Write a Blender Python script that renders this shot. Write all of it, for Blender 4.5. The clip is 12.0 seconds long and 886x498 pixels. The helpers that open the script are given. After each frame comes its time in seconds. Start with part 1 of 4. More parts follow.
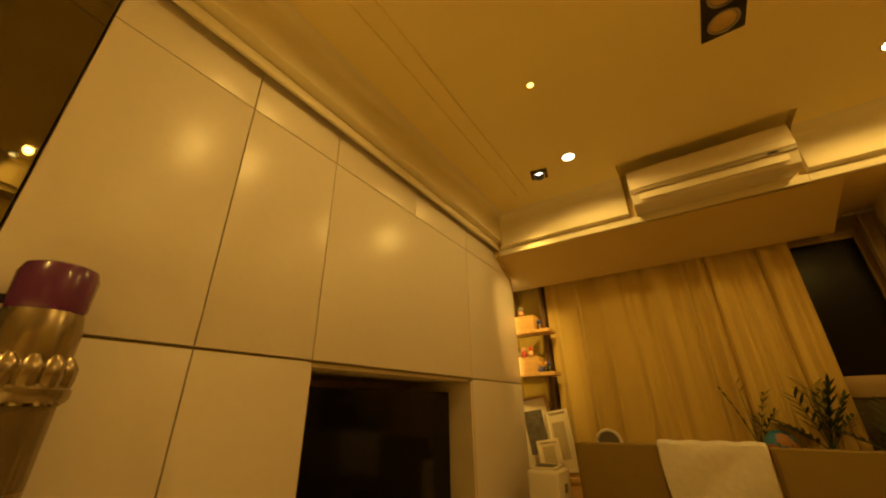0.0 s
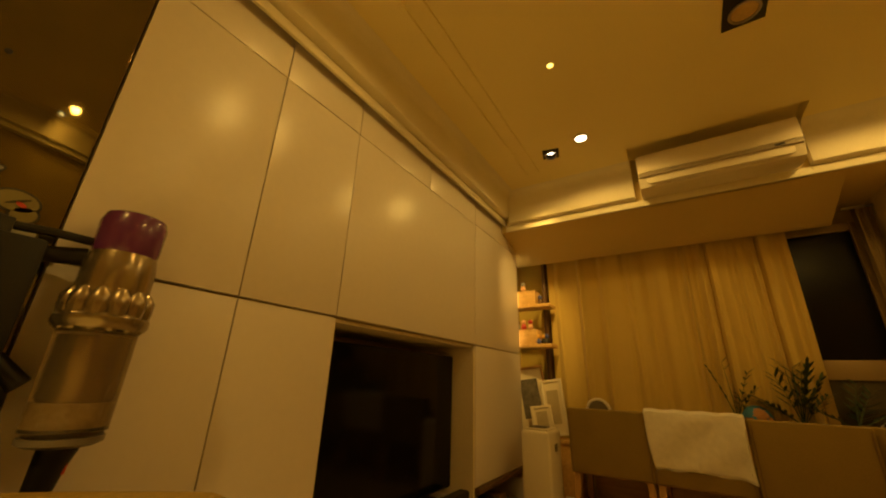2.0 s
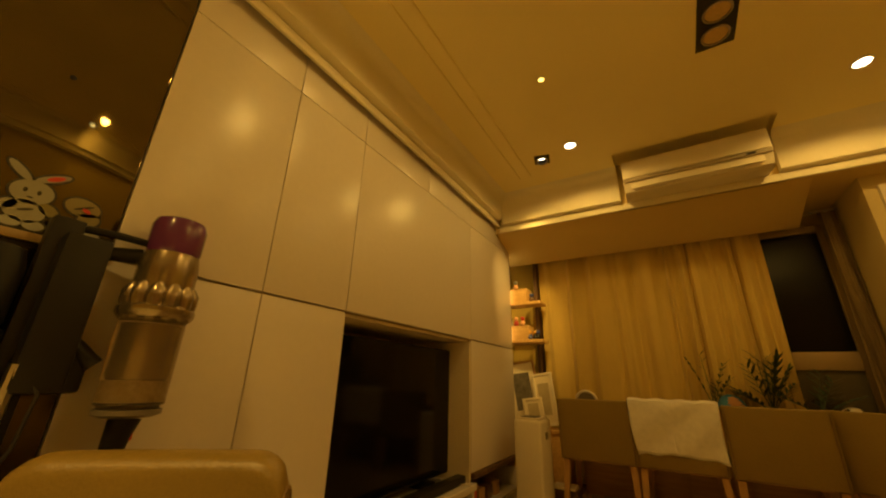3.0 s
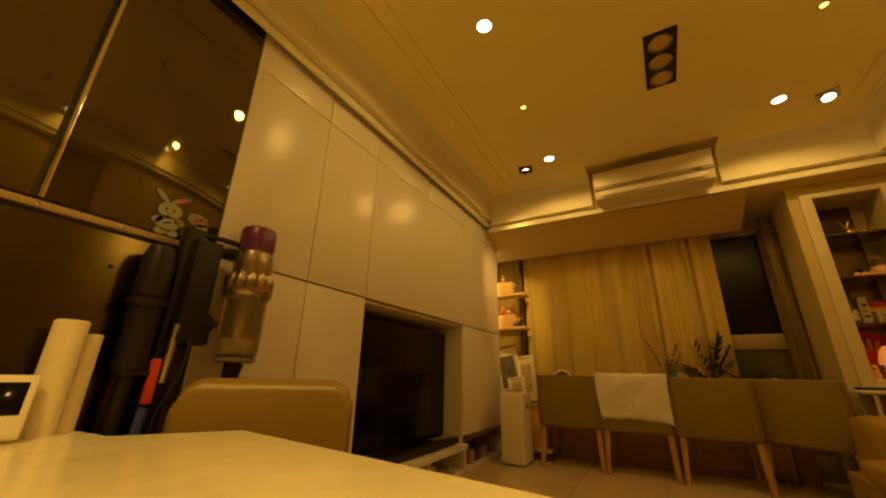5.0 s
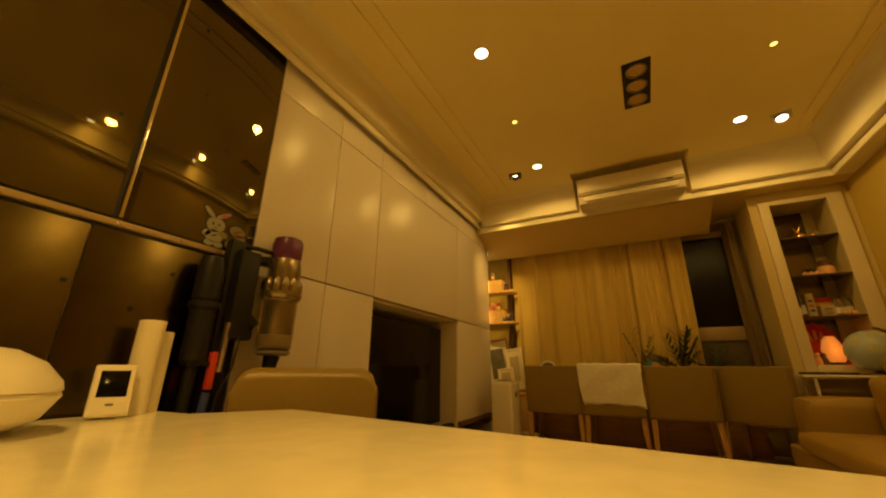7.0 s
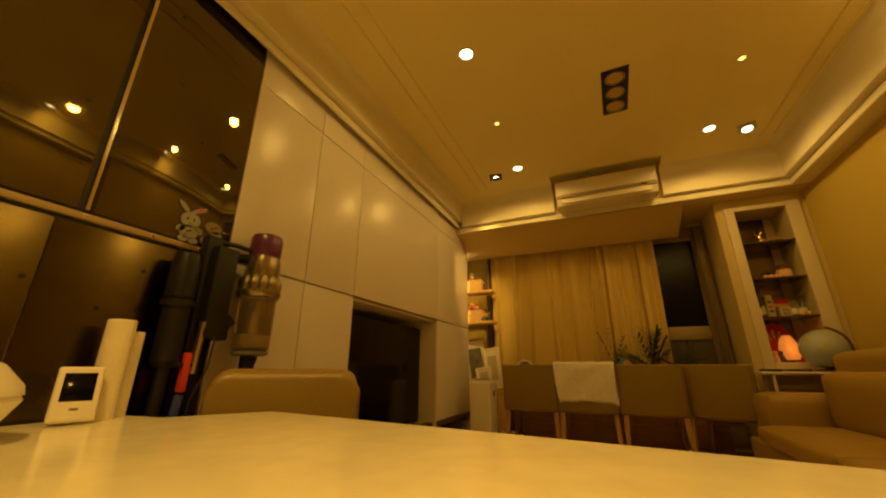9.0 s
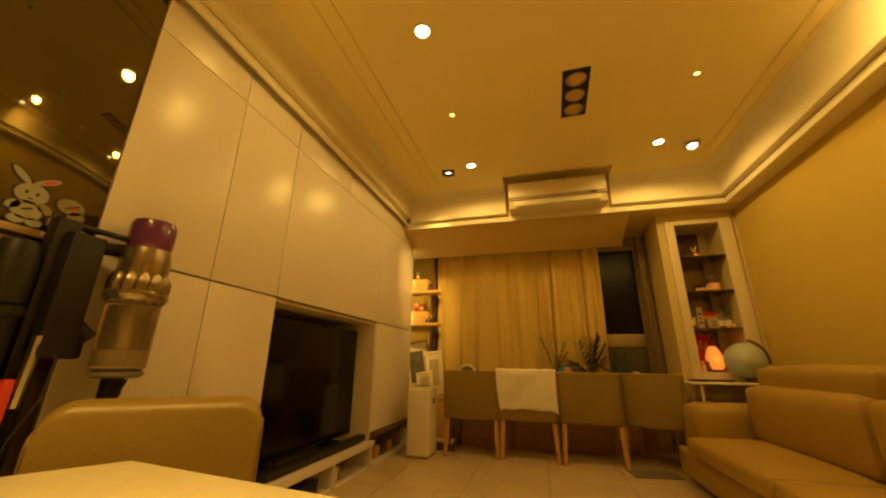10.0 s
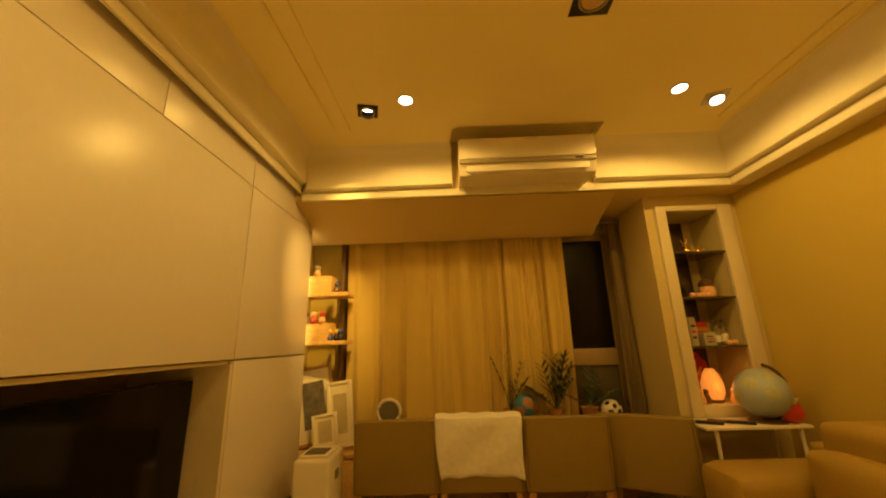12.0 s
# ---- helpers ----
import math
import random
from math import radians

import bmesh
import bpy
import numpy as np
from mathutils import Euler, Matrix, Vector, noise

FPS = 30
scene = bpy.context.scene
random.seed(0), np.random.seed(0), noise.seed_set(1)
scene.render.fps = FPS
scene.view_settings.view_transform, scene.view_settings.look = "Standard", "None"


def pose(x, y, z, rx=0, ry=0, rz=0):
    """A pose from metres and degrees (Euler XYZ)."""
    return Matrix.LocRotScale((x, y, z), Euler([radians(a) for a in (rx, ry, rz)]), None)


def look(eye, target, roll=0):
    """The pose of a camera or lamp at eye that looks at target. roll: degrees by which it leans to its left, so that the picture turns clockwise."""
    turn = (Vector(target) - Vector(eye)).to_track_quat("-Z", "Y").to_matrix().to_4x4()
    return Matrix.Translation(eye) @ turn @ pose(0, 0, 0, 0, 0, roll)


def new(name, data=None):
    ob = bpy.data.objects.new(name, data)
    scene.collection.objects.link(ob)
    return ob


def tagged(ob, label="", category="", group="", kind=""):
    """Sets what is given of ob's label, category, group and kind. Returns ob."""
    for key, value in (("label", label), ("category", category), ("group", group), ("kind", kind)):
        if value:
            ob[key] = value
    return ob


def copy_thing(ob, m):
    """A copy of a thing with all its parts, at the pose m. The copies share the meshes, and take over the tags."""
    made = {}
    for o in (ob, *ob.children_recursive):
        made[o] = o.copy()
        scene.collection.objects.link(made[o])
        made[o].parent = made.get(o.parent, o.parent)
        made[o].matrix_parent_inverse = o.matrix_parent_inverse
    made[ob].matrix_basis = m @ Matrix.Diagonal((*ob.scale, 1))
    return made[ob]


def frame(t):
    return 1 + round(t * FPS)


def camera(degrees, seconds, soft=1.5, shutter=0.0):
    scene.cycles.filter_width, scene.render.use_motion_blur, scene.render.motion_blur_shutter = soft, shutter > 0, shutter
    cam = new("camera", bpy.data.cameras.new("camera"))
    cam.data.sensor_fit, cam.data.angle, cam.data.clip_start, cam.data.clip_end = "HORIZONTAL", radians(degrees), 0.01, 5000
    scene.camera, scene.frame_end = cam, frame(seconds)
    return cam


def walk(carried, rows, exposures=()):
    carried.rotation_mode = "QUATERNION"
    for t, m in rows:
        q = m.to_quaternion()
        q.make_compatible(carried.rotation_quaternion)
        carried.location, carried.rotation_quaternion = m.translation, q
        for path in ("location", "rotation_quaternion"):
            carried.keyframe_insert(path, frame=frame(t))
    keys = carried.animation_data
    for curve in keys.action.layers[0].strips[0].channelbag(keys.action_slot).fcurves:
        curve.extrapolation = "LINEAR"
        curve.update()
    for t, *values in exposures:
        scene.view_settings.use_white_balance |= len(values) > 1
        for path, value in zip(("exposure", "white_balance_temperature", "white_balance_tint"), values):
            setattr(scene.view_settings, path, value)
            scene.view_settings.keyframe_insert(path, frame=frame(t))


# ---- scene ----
K, GLOW = 0.40, 1.0       # strength of the lamps and of the glowing faces
LAMP_W = 42.0 * K
cam = camera(101.7, 12.0, soft=2.1)
PATH = [
    (0, (1.366, 1.178, 0.964), (0.384, 2.723, 1.77), -1.0),
    (0.5, (1.333, 1.167, 0.941), (0.297, 2.727, 1.643), 2.0),
    (1, (1.337, 1.146, 0.929), (0.302, 2.714, 1.614), 2.2),
    (1.5, (1.348, 1.11, 0.92), (0.32, 2.686, 1.598), 2.1),
    (2, (1.361, 1.059, 0.902), (0.348, 2.644, 1.581), 1.9),
    (2.5, (1.382, 0.993, 0.871), (0.387, 2.588, 1.553), 1.8),
    (3, (1.403, 0.916, 0.852), (0.427, 2.524, 1.531), 1.5),
    (5, (1.570, 0.523, 0.722), (0.637, 2.169, 1.379), 1.2),
    (5.5, (1.573, 0.443, 0.724), (0.665, 2.110, 1.367), 0.8),
    (6, (1.594, 0.368, 0.706), (0.701, 2.041, 1.345), 0.7),
    (6.5, (1.606, 0.307, 0.698), (0.729, 1.988, 1.333), 0.6),
    (8.5, (1.605, 0.215, 0.699), (0.790, 1.930, 1.321), 0.2),
    (9, (1.578, 0.252, 0.699), (0.824, 1.994, 1.327), 0.1),
    (9.5, (1.548, 0.339, 1.032), (0.907, 2.136, 1.632), -0.0),
    (10, (1.535, 0.456, 0.8), (1.042, 2.298, 1.404), 0.6),
    (10.5, (1.504, 0.662, 1.18), (1.115, 2.538, 1.755), 1.1),
    (11, (1.458, 0.906, 1.079), (1.142, 2.797, 1.648), 1.7),
    (11.5, (1.32, 1.213, 1.027), (1.124, 3.121, 1.591), 0.7),
    (12, (1.235, 1.594, 1.197), (1.198, 3.53, 1.698), -1.8),
]
walk(cam, [(t, look(eye, target, roll)) for t, eye, target, roll in PATH], exposures=[(0.0, 0.12), (0.4, -0.16), (1.0, -0.24), (3.0, -0.16), (5.5, -0.10), (8.5, -0.16), (9.3, 0.0), (10.0, 0.42), (10.5, 0.34), (11.0, 0.40), (12.0, 0.47)])

# ---------------------------------------------------------------- world and lamps
WARM = (1.0, 0.575, 0.115)
world = bpy.data.worlds.new("night")
world.use_nodes = True
world.node_tree.nodes["Background"].inputs[0].default_value = (0.010, 0.008, 0.006, 1)
world.node_tree.nodes["Background"].inputs[1].default_value = 0.3
scene.world = world


def spot_lamp(name, eye, target, watts, angle, blend=0.6, size=0.04, colour=WARM):
    d = bpy.data.lights.new(name, "SPOT")
    d.energy, d.color, d.spot_size, d.spot_blend, d.shadow_soft_size = watts, colour, radians(angle), blend, size
    ob = new(name, d)
    ob.matrix_world = look(eye, target)
    return ob


def point_lamp(name, eye, watts, colour, size=0.05):
    d = bpy.data.lights.new(name, "POINT")
    d.energy, d.color, d.shadow_soft_size = watts, colour, size
    ob = new(name, d)
    ob.location = eye
    return ob


CEIL = 2.57
DOWN = [(1.01, 1.925), (1.01, 3.405), (2.587, 3.405), (2.60, 1.92), (1.01, -0.15), (2.60, -0.15)]
for x, y in DOWN:
    spot_lamp("downlight_lamp", (x, y, CEIL - 0.03), (x, y, 0), LAMP_W * ((4.6 if x > 2 else 6.2) if y < 0 else 0.98), 120 if y < 0 else 166, 0.6 if y < 0 else 0.30, 0.05)
spot_lamp("shelf_spot_lamp", (0.768, 3.50, CEIL - 0.05), (0.20, 4.46, 1.50), 230 * K, 44, 1.0)
spot_lamp("wall_spot_lamp", (2.862, 3.50, CEIL - 0.05), (3.00, 4.15, 1.4), 4 * K, 80)
spot_lamp("sofa_spot_lamp", (2.95, 1.90, CEIL - 0.05), (3.37, 2.45, 2.10), 46 * K, 125, 1.0)

# ---------------------------------------------------------------- materials
MATS = {}


def mat(name, base, rough=0.5, metal=0.0, var=0.12, scale=8.0, bump=0.0, fine=90.0, coat=0.0, spec=0.5, trans=0.0, sheen=0.0, emit=None, power=0.0, alpha=1.0):
    m = bpy.data.materials.new(name)
    m.use_nodes = True
    nt = m.node_tree
    b = nt.nodes["Principled BSDF"]
    b.inputs["Base Color"].default_value = (*base, 1)
    b.inputs["Roughness"].default_value = rough
    b.inputs["Metallic"].default_value = metal
    b.inputs["Coat Weight"].default_value = coat
    b.inputs["Coat Roughness"].default_value = 0.12
    b.inputs["Specular IOR Level"].default_value = spec
    b.inputs["Transmission Weight"].default_value = trans
    b.inputs["Sheen Weight"].default_value = sheen
    if emit:
        b.inputs["Emission Color"].default_value = (*emit, 1)
        b.inputs["Emission Strength"].default_value = power
    if var > 0:
        tc = nt.nodes.new("ShaderNodeTexCoord")
        n1 = nt.nodes.new("ShaderNodeTexNoise")
        n1.inputs["Scale"].default_value, n1.inputs["Detail"].default_value = scale, 5
        n2 = nt.nodes.new("ShaderNodeTexNoise")
        n2.inputs["Scale"].default_value, n2.inputs["Detail"].default_value = fine, 3
        nt.links.new(tc.outputs["Object"], n1.inputs["Vector"])
        nt.links.new(tc.outputs["Object"], n2.inputs["Vector"])
        mx = nt.nodes.new("ShaderNodeMath")
        mx.operation = "ADD"
        nt.links.new(n1.outputs["Fac"], mx.inputs[0])
        nt.links.new(n2.outputs["Fac"], mx.inputs[1])
        mr = nt.nodes.new("ShaderNodeMapRange")
        mr.inputs["From Min"].default_value, mr.inputs["From Max"].default_value = 0.6, 1.4
        mr.inputs["To Min"].default_value, mr.inputs["To Max"].default_value = 1 - var, 1 + var
        nt.links.new(mx.outputs[0], mr.inputs["Value"])
        hs = nt.nodes.new("ShaderNodeHueSaturation")
        hs.inputs["Color"].default_value = (*base, 1)
        nt.links.new(mr.outputs[0], hs.inputs["Value"])
        nt.links.new(hs.outputs[0], b.inputs["Base Color"])
        rr = nt.nodes.new("ShaderNodeMapRange")
        rr.inputs["To Min"].default_value, rr.inputs["To Max"].default_value = max(0.02, rough * 0.85), min(1, rough * 1.15)
        nt.links.new(n1.outputs["Fac"], rr.inputs["Value"])
        nt.links.new(rr.outputs[0], b.inputs["Roughness"])
        if bump:
            bp = nt.nodes.new("ShaderNodeBump")
            bp.inputs["Strength"].default_value, bp.inputs["Distance"].default_value = bump, 0.004
            nt.links.new(n2.outputs["Fac"], bp.inputs["Height"])
            nt.links.new(bp.outputs[0], b.inputs["Normal"])
    MATS[name] = m
    return m


def wood(name, light, dark, rough=0.45, axis="X", scale=3.0):
    m = bpy.data.materials.new(name)
    m.use_nodes = True
    nt = m.node_tree
    b = nt.nodes["Principled BSDF"]
    b.inputs["Roughness"].default_value = rough
    tc = nt.nodes.new("ShaderNodeTexCoord")
    mp = nt.nodes.new("ShaderNodeMapping")
    mp.inputs["Scale"].default_value = {"X": (1, 14, 14), "Y": (14, 1, 14), "Z": (14, 14, 1)}[axis]
    n = nt.nodes.new("ShaderNodeTexNoise")
    n.inputs["Scale"].default_value, n.inputs["Detail"].default_value, n.inputs["Distortion"].default_value = scale, 6, 0.6
    cr = nt.nodes.new("ShaderNodeValToRGB")
    cr.color_ramp.elements[0].position, cr.color_ramp.elements[1].position = 0.3, 0.72
    cr.color_ramp.elements[0].color, cr.color_ramp.elements[1].color = (*dark, 1), (*light, 1)
    nt.links.new(tc.outputs["Object"], mp.inputs[0])
    nt.links.new(mp.outputs[0], n.inputs["Vector"])
    nt.links.new(n.outputs["Fac"], cr.inputs[0])
    nt.links.new(cr.outputs[0], b.inputs["Base Color"])
    bp = nt.nodes.new("ShaderNodeBump")
    bp.inputs["Strength"].default_value, bp.inputs["Distance"].default_value = 0.15, 0.003
    nt.links.new(n.outputs["Fac"], bp.inputs["Height"])
    nt.links.new(bp.outputs[0], b.inputs["Normal"])
    return m


# White ceiling; the yellow of bounced lamp light is put into its colour.
CEILING_PAINT_BOUNCE = mat("ceiling_paint_bounce", (0.90, 0.79, 0.40), 0.85, var=0.03, scale=2.5, bump=0.05, fine=160)
SHELF_PAINT = mat("shelf_frame_paint", (0.65, 0.565, 0.37), 0.45, var=0.04, scale=5, bump=0.03)
PILLAR_PAINT = mat("pillar_paint", (0.57, 0.465, 0.21), 0.7, var=0.04, scale=4, bump=0.05)
# Yellower than the trim, darkened to put the beam's shade into its colour.
BEAM_PAINT_DIM = mat("beam_paint_dim", (0.66, 0.52, 0.22), 0.7, var=0.03, scale=4, bump=0.04)
TRIM_PAINT = mat("trim_paint", (0.82, 0.76, 0.58), 0.6, var=0.03, scale=4, bump=0.04)
WALL_PAINT = mat("wall_paint", (0.57, 0.43, 0.085), 0.8, var=0.05, scale=3, bump=0.10, fine=220)
LACQUER = mat("white_lacquer", (0.72, 0.67, 0.63), 0.33, var=0.025, scale=1.5, coat=0.0, bump=0.01, fine=30)
CARCASS = mat("cabinet_carcass", (0.42, 0.33, 0.22), 0.6, var=0.1)
NICHE_PAINT = mat("niche_paint", (0.72, 0.64, 0.48), 0.5, var=0.05)
TABLE_STONE = mat("table_stone", (0.92, 0.86, 0.64), 0.24, var=0.07, scale=3.5, fine=14, coat=0.4)
TILE = mat("floor_tile", (0.62, 0.50, 0.33), 0.22, var=0.09, scale=3, fine=20, coat=0.15)
GROUT = mat("grout", (0.25, 0.19, 0.12), 0.9, var=0.15, bump=0.2)
BRONZE_GLASS = mat("bronze_mirror", (0.155, 0.126, 0.046), 0.035, metal=0.85, var=0.15, scale=1.2, fine=5)
BRONZE_DULL = mat("bronze_panel", (0.125, 0.095, 0.030), 0.24, metal=1.0, var=0.16, scale=3, fine=18)
CHROME = mat("chrome", (0.75, 0.72, 0.66), 0.12, metal=1.0, var=0.03)
STEEL = mat("brushed_steel", (0.50, 0.48, 0.44), 0.3, metal=1.0, var=0.1, fine=200)
LEATHER_TAN = mat("tan_leather", (0.27, 0.185, 0.040), 0.36, var=0.10, scale=6, bump=0.25, fine=140)
LEATHER_SOFA = mat("sofa_leather", (0.38, 0.25, 0.045), 0.48, var=0.10, scale=5, bump=0.25, fine=150)
LEATHER_BROWN = mat("brown_leather", (0.26, 0.18, 0.032), 0.5, var=0.12, scale=6, bump=0.3, fine=170)
PIPING = mat("piping", (0.18, 0.11, 0.04), 0.45, var=0.1)
OAK = wood("oak", (0.50, 0.29, 0.10), (0.33, 0.175, 0.05), axis="Z")
OAK_X = wood("oak_flat", (0.58, 0.36, 0.12), (0.42, 0.24, 0.075), axis="X")
PINE = wood("pine", (0.80, 0.54, 0.20), (0.62, 0.38, 0.12), axis="Y")
WALNUT = wood("dark_wood", (0.16, 0.085, 0.032), (0.07, 0.035, 0.014), axis="Z")
WALNUT_DOOR = wood("door_wood", (0.30, 0.15, 0.05), (0.18, 0.085, 0.028), axis="Z")
CLOTH_BROWN = mat("brown_curtain_cloth", (0.26, 0.185, 0.075), 0.9, var=0.18, scale=20, bump=0.35, fine=420)
CLOTH = mat("curtain_cloth", (0.64, 0.475, 0.125), 0.9, var=0.05, scale=6, bump=0.12, fine=420, sheen=0.25)
TOWEL = mat("towel_terry", (0.93, 0.90, 0.82), 0.95, var=0.10, scale=30, bump=0.8, fine=420, sheen=0.4)
PLASTIC_WHITE = mat("white_plastic", (0.80, 0.74, 0.60), 0.35, var=0.03)
PLASTIC_GREY = mat("grey_plastic", (0.16, 0.14, 0.115), 0.4, var=0.06)
AC_GREY = mat("ac_grey", (0.34, 0.29, 0.20), 0.35, var=0.05)
PLASTIC_BLACK = mat("black_plastic", (0.010, 0.009, 0.008), 0.45, var=0.15, spec=0.3)
SCREEN = mat("screen_glass", (0.004, 0.004, 0.004), 0.10, var=0.0, spec=0.22)
PURPLE = mat("purple_filter", (0.12, 0.025, 0.14), 0.25, var=0.05, coat=0.4)
CYCLONE = mat("cyclone_bronze", (0.32, 0.265, 0.18), 0.22, metal=0.8, var=0.12)
SMOKE = mat("smoky_plastic", (0.66, 0.55, 0.36), 0.08, var=0.04, trans=0.92)
DUST = mat("dust_fill", (0.50, 0.42, 0.30), 0.9, var=0.3, bump=0.6)
RED = mat("red_plastic", (0.55, 0.05, 0.03), 0.35, var=0.05)
BLUE = mat("blue_plastic", (0.05, 0.07, 0.30), 0.35, var=0.05)
PAPER = mat("paper", (0.82, 0.74, 0.56), 0.9, var=0.04, bump=0.2)
NIGHT_GLASS = mat("night_glass", (0.006, 0.005, 0.004), 0.22, var=0.0, spec=0.15)
ALU = mat("window_aluminium", (0.36, 0.26, 0.12), 0.45, metal=0.3, var=0.06)
SMOKED_SHELF = mat("smoked_glass_shelf", (0.07, 0.05, 0.03), 0.1, var=0.05)
LEAF = mat("leaf", (0.05, 0.085, 0.03), 0.5, var=0.3, scale=20)
POT = mat("terracotta", (0.45, 0.22, 0.09), 0.7, var=0.12, bump=0.2)
GLOBE_BLUE = mat("globe_sea", (0.40, 0.46, 0.50), 0.4, var=0.10, scale=9)
GLOBE_LAND = mat("globe_land", (0.45, 0.47, 0.30), 0.5, var=0.2, scale=30)
GLOBE_DEEP = mat("toy_globe_sea", (0.05, 0.22, 0.42), 0.4, var=0.1)
GOLD = mat("gold", (0.85, 0.58, 0.14), 0.22, metal=1.0, var=0.08)
GLASS = mat("bottle_glass", (0.75, 0.68, 0.50), 0.08, var=0.0, trans=0.8)
BROWN = mat("brown_glaze", (0.12, 0.06, 0.03), 0.3, var=0.1)
PEACH = mat("peach_skin", (0.80, 0.45, 0.22), 0.5, var=0.15)
REDPAPER = mat("red_paper", (0.60, 0.035, 0.02), 0.7, var=0.15, scale=20)
GOLDPAPER = mat("gold_print", (0.80, 0.45, 0.06), 0.5, var=0.1)
SALT = mat("salt_crystal", (0.90, 0.35, 0.10), 0.6, var=0.25, scale=18, emit=(1.0, 0.33, 0.045), power=0.42 * GLOW)
BULB = mat("lit_bulb", (1, 0.9, 0.7), 0.5, var=0.0, emit=(1.0, 0.88, 0.62), power=7.0 * GLOW)
BULB_AMBER = mat("amber_bulb", (1, 0.7, 0.2), 0.5, var=0.0, emit=(1.0, 0.62, 0.10), power=5.0 * GLOW)
BULB_SOFT = mat("strip_diffuser", (1, 0.85, 0.6), 0.5, var=0.0, emit=(1.0, 0.66, 0.22), power=9.0 * GLOW)
BULB_OFF = mat("unlit_lens", (0.62, 0.45, 0.20), 0.25, var=0.15, scale=60)
BLACK_TRIM = mat("black_trim", (0.012, 0.010, 0.008), 0.5, var=0.1)
PRINT_DARK = mat("dark_print", (0.13, 0.115, 0.09), 0.6, var=0.6, scale=9, fine=25)
PRINT_PALE = mat("pale_print", (0.50, 0.43, 0.27), 0.7, var=0.15, scale=12)
INK = mat("ink", (0.03, 0.025, 0.02), 0.6, var=0.0)
STICKER_GREY = mat("sticker_grey", (0.30, 0.31, 0.28), 0.4, var=0.05)
STICKER_OLIVE = mat("sticker_olive", (0.20, 0.17, 0.06), 0.4, var=0.05)
CARDBOARD = mat("cardboard", (0.46, 0.28, 0.11), 0.85, var=0.1, bump=0.2)

# ---------------------------------------------------------------- mesh helpers


def box(x0, y0, z0, x1, y1, z1, bevel=0.0, seg=2, bm=None):
    out = bm or bmesh.new()
    vs = [out.verts.new((x, y, z)) for x in (x0, x1) for y in (y0, y1) for z in (z0, z1)]
    fs = [out.faces.new([vs[i] for i in q]) for q in ((0, 1, 3, 2), (4, 6, 7, 5), (0, 4, 5, 1), (2, 3, 7, 6), (0, 2, 6, 4), (1, 5, 7, 3))]
    if bevel:
        es = list({e for f in fs for e in f.edges})
        bmesh.ops.bevel(out, geom=es, offset=bevel, segments=seg, affect="EDGES", profile=0.6)
    return out


def lathe(rows, n=24, cx=0.0, cy=0.0, bm=None, capped=True):
    out = bm or bmesh.new()
    rings = []
    for r, z in rows:
        rings.append([out.verts.new((cx + r * math.cos(2 * math.pi * k / n), cy + r * math.sin(2 * math.pi * k / n), z)) for k in range(n)])
    for a, b in zip(rings, rings[1:]):
        for k in range(n):
            out.faces.new((a[k], a[(k + 1) % n], b[(k + 1) % n], b[k]))
    if capped:
        out.faces.new(rings[0][::-1])
        out.faces.new(rings[-1])
    return out


def tube(points, r, n=8, bm=None, taper=1.0):
    out = bm or bmesh.new()
    pts = [Vector(p) for p in points]
    rings = []
    for i, p in enumerate(pts):
        d = (pts[min(i + 1, len(pts) - 1)] - pts[max(i - 1, 0)]).normalized()
        u = d.orthogonal().normalized() if abs(d.z) > 0.95 else d.cross(Vector((0, 0, 1))).normalized()
        v = d.cross(u)
        rr = r * (1 + (taper - 1) * i / (len(pts) - 1))
        rings.append([out.verts.new(p + rr * (math.cos(2 * math.pi * k / n) * u + math.sin(2 * math.pi * k / n) * v)) for k in range(n)])
    for a, b in zip(rings, rings[1:]):
        for k in range(n):
            out.faces.new((a[k], a[(k + 1) % n], b[(k + 1) % n], b[k]))
    out.faces.new(rings[0][::-1])
    out.faces.new(rings[-1])
    return out


def ball(r, cx=0, cy=0, cz=0, sx=1.0, sy=1.0, sz=1.0, u=16, v=10, bm=None):
    out = bm or bmesh.new()
    m = Matrix.Translation((cx, cy, cz)) @ Matrix.Diagonal((sx, sy, sz, 1))
    bmesh.ops.create_uvsphere(out, u_segments=u, v_segments=v, radius=r, matrix=m)
    return out


def slab(points, y0, y1, bm=None):
    """An outline in x and z, drawn out from y0 to y1."""
    out = bm or bmesh.new()
    a = [out.verts.new((x, y0, z)) for x, z in points]
    b = [out.verts.new((x, y1, z)) for x, z in points]
    out.faces.new(a)
    out.faces.new(b[::-1])
    for k in range(len(a)):
        j = (k + 1) % len(a)
        out.faces.new((a[k], b[k], b[j], a[j]))
    return out


def mesh_of(bm, name, material, smooth=True):
    bmesh.ops.recalc_face_normals(bm, faces=bm.faces)
    me = bpy.data.meshes.new(name)
    bm.to_mesh(me)
    bm.free()
    me.materials.append(material)
    if smooth:
        me.polygons.foreach_set("use_smooth", [True] * len(me.polygons))
        me.set_sharp_from_angle(angle=radians(35))
    return me


def part(name, bm, material, parent, label=""):
    ob = new(name, mesh_of(bm, name, material))
    ob.parent = parent
    return tagged(ob, label)


def thing(name, label, category, place=(0, 0, 0), turn=0.0, group="", kind=""):
    ob = new(name)
    ob.empty_display_size = 0.1
    ob.matrix_world = pose(*place, 0, 0, turn)
    return tagged(ob, label, category, group, kind)


def solid(name, bm, material, label="", category="", kind="", place=(0, 0, 0), turn=0.0, group=""):
    ob = new(name, mesh_of(bm, name, material))
    ob.matrix_world = pose(*place, 0, 0, turn)
    return tagged(ob, label, category, group, kind)


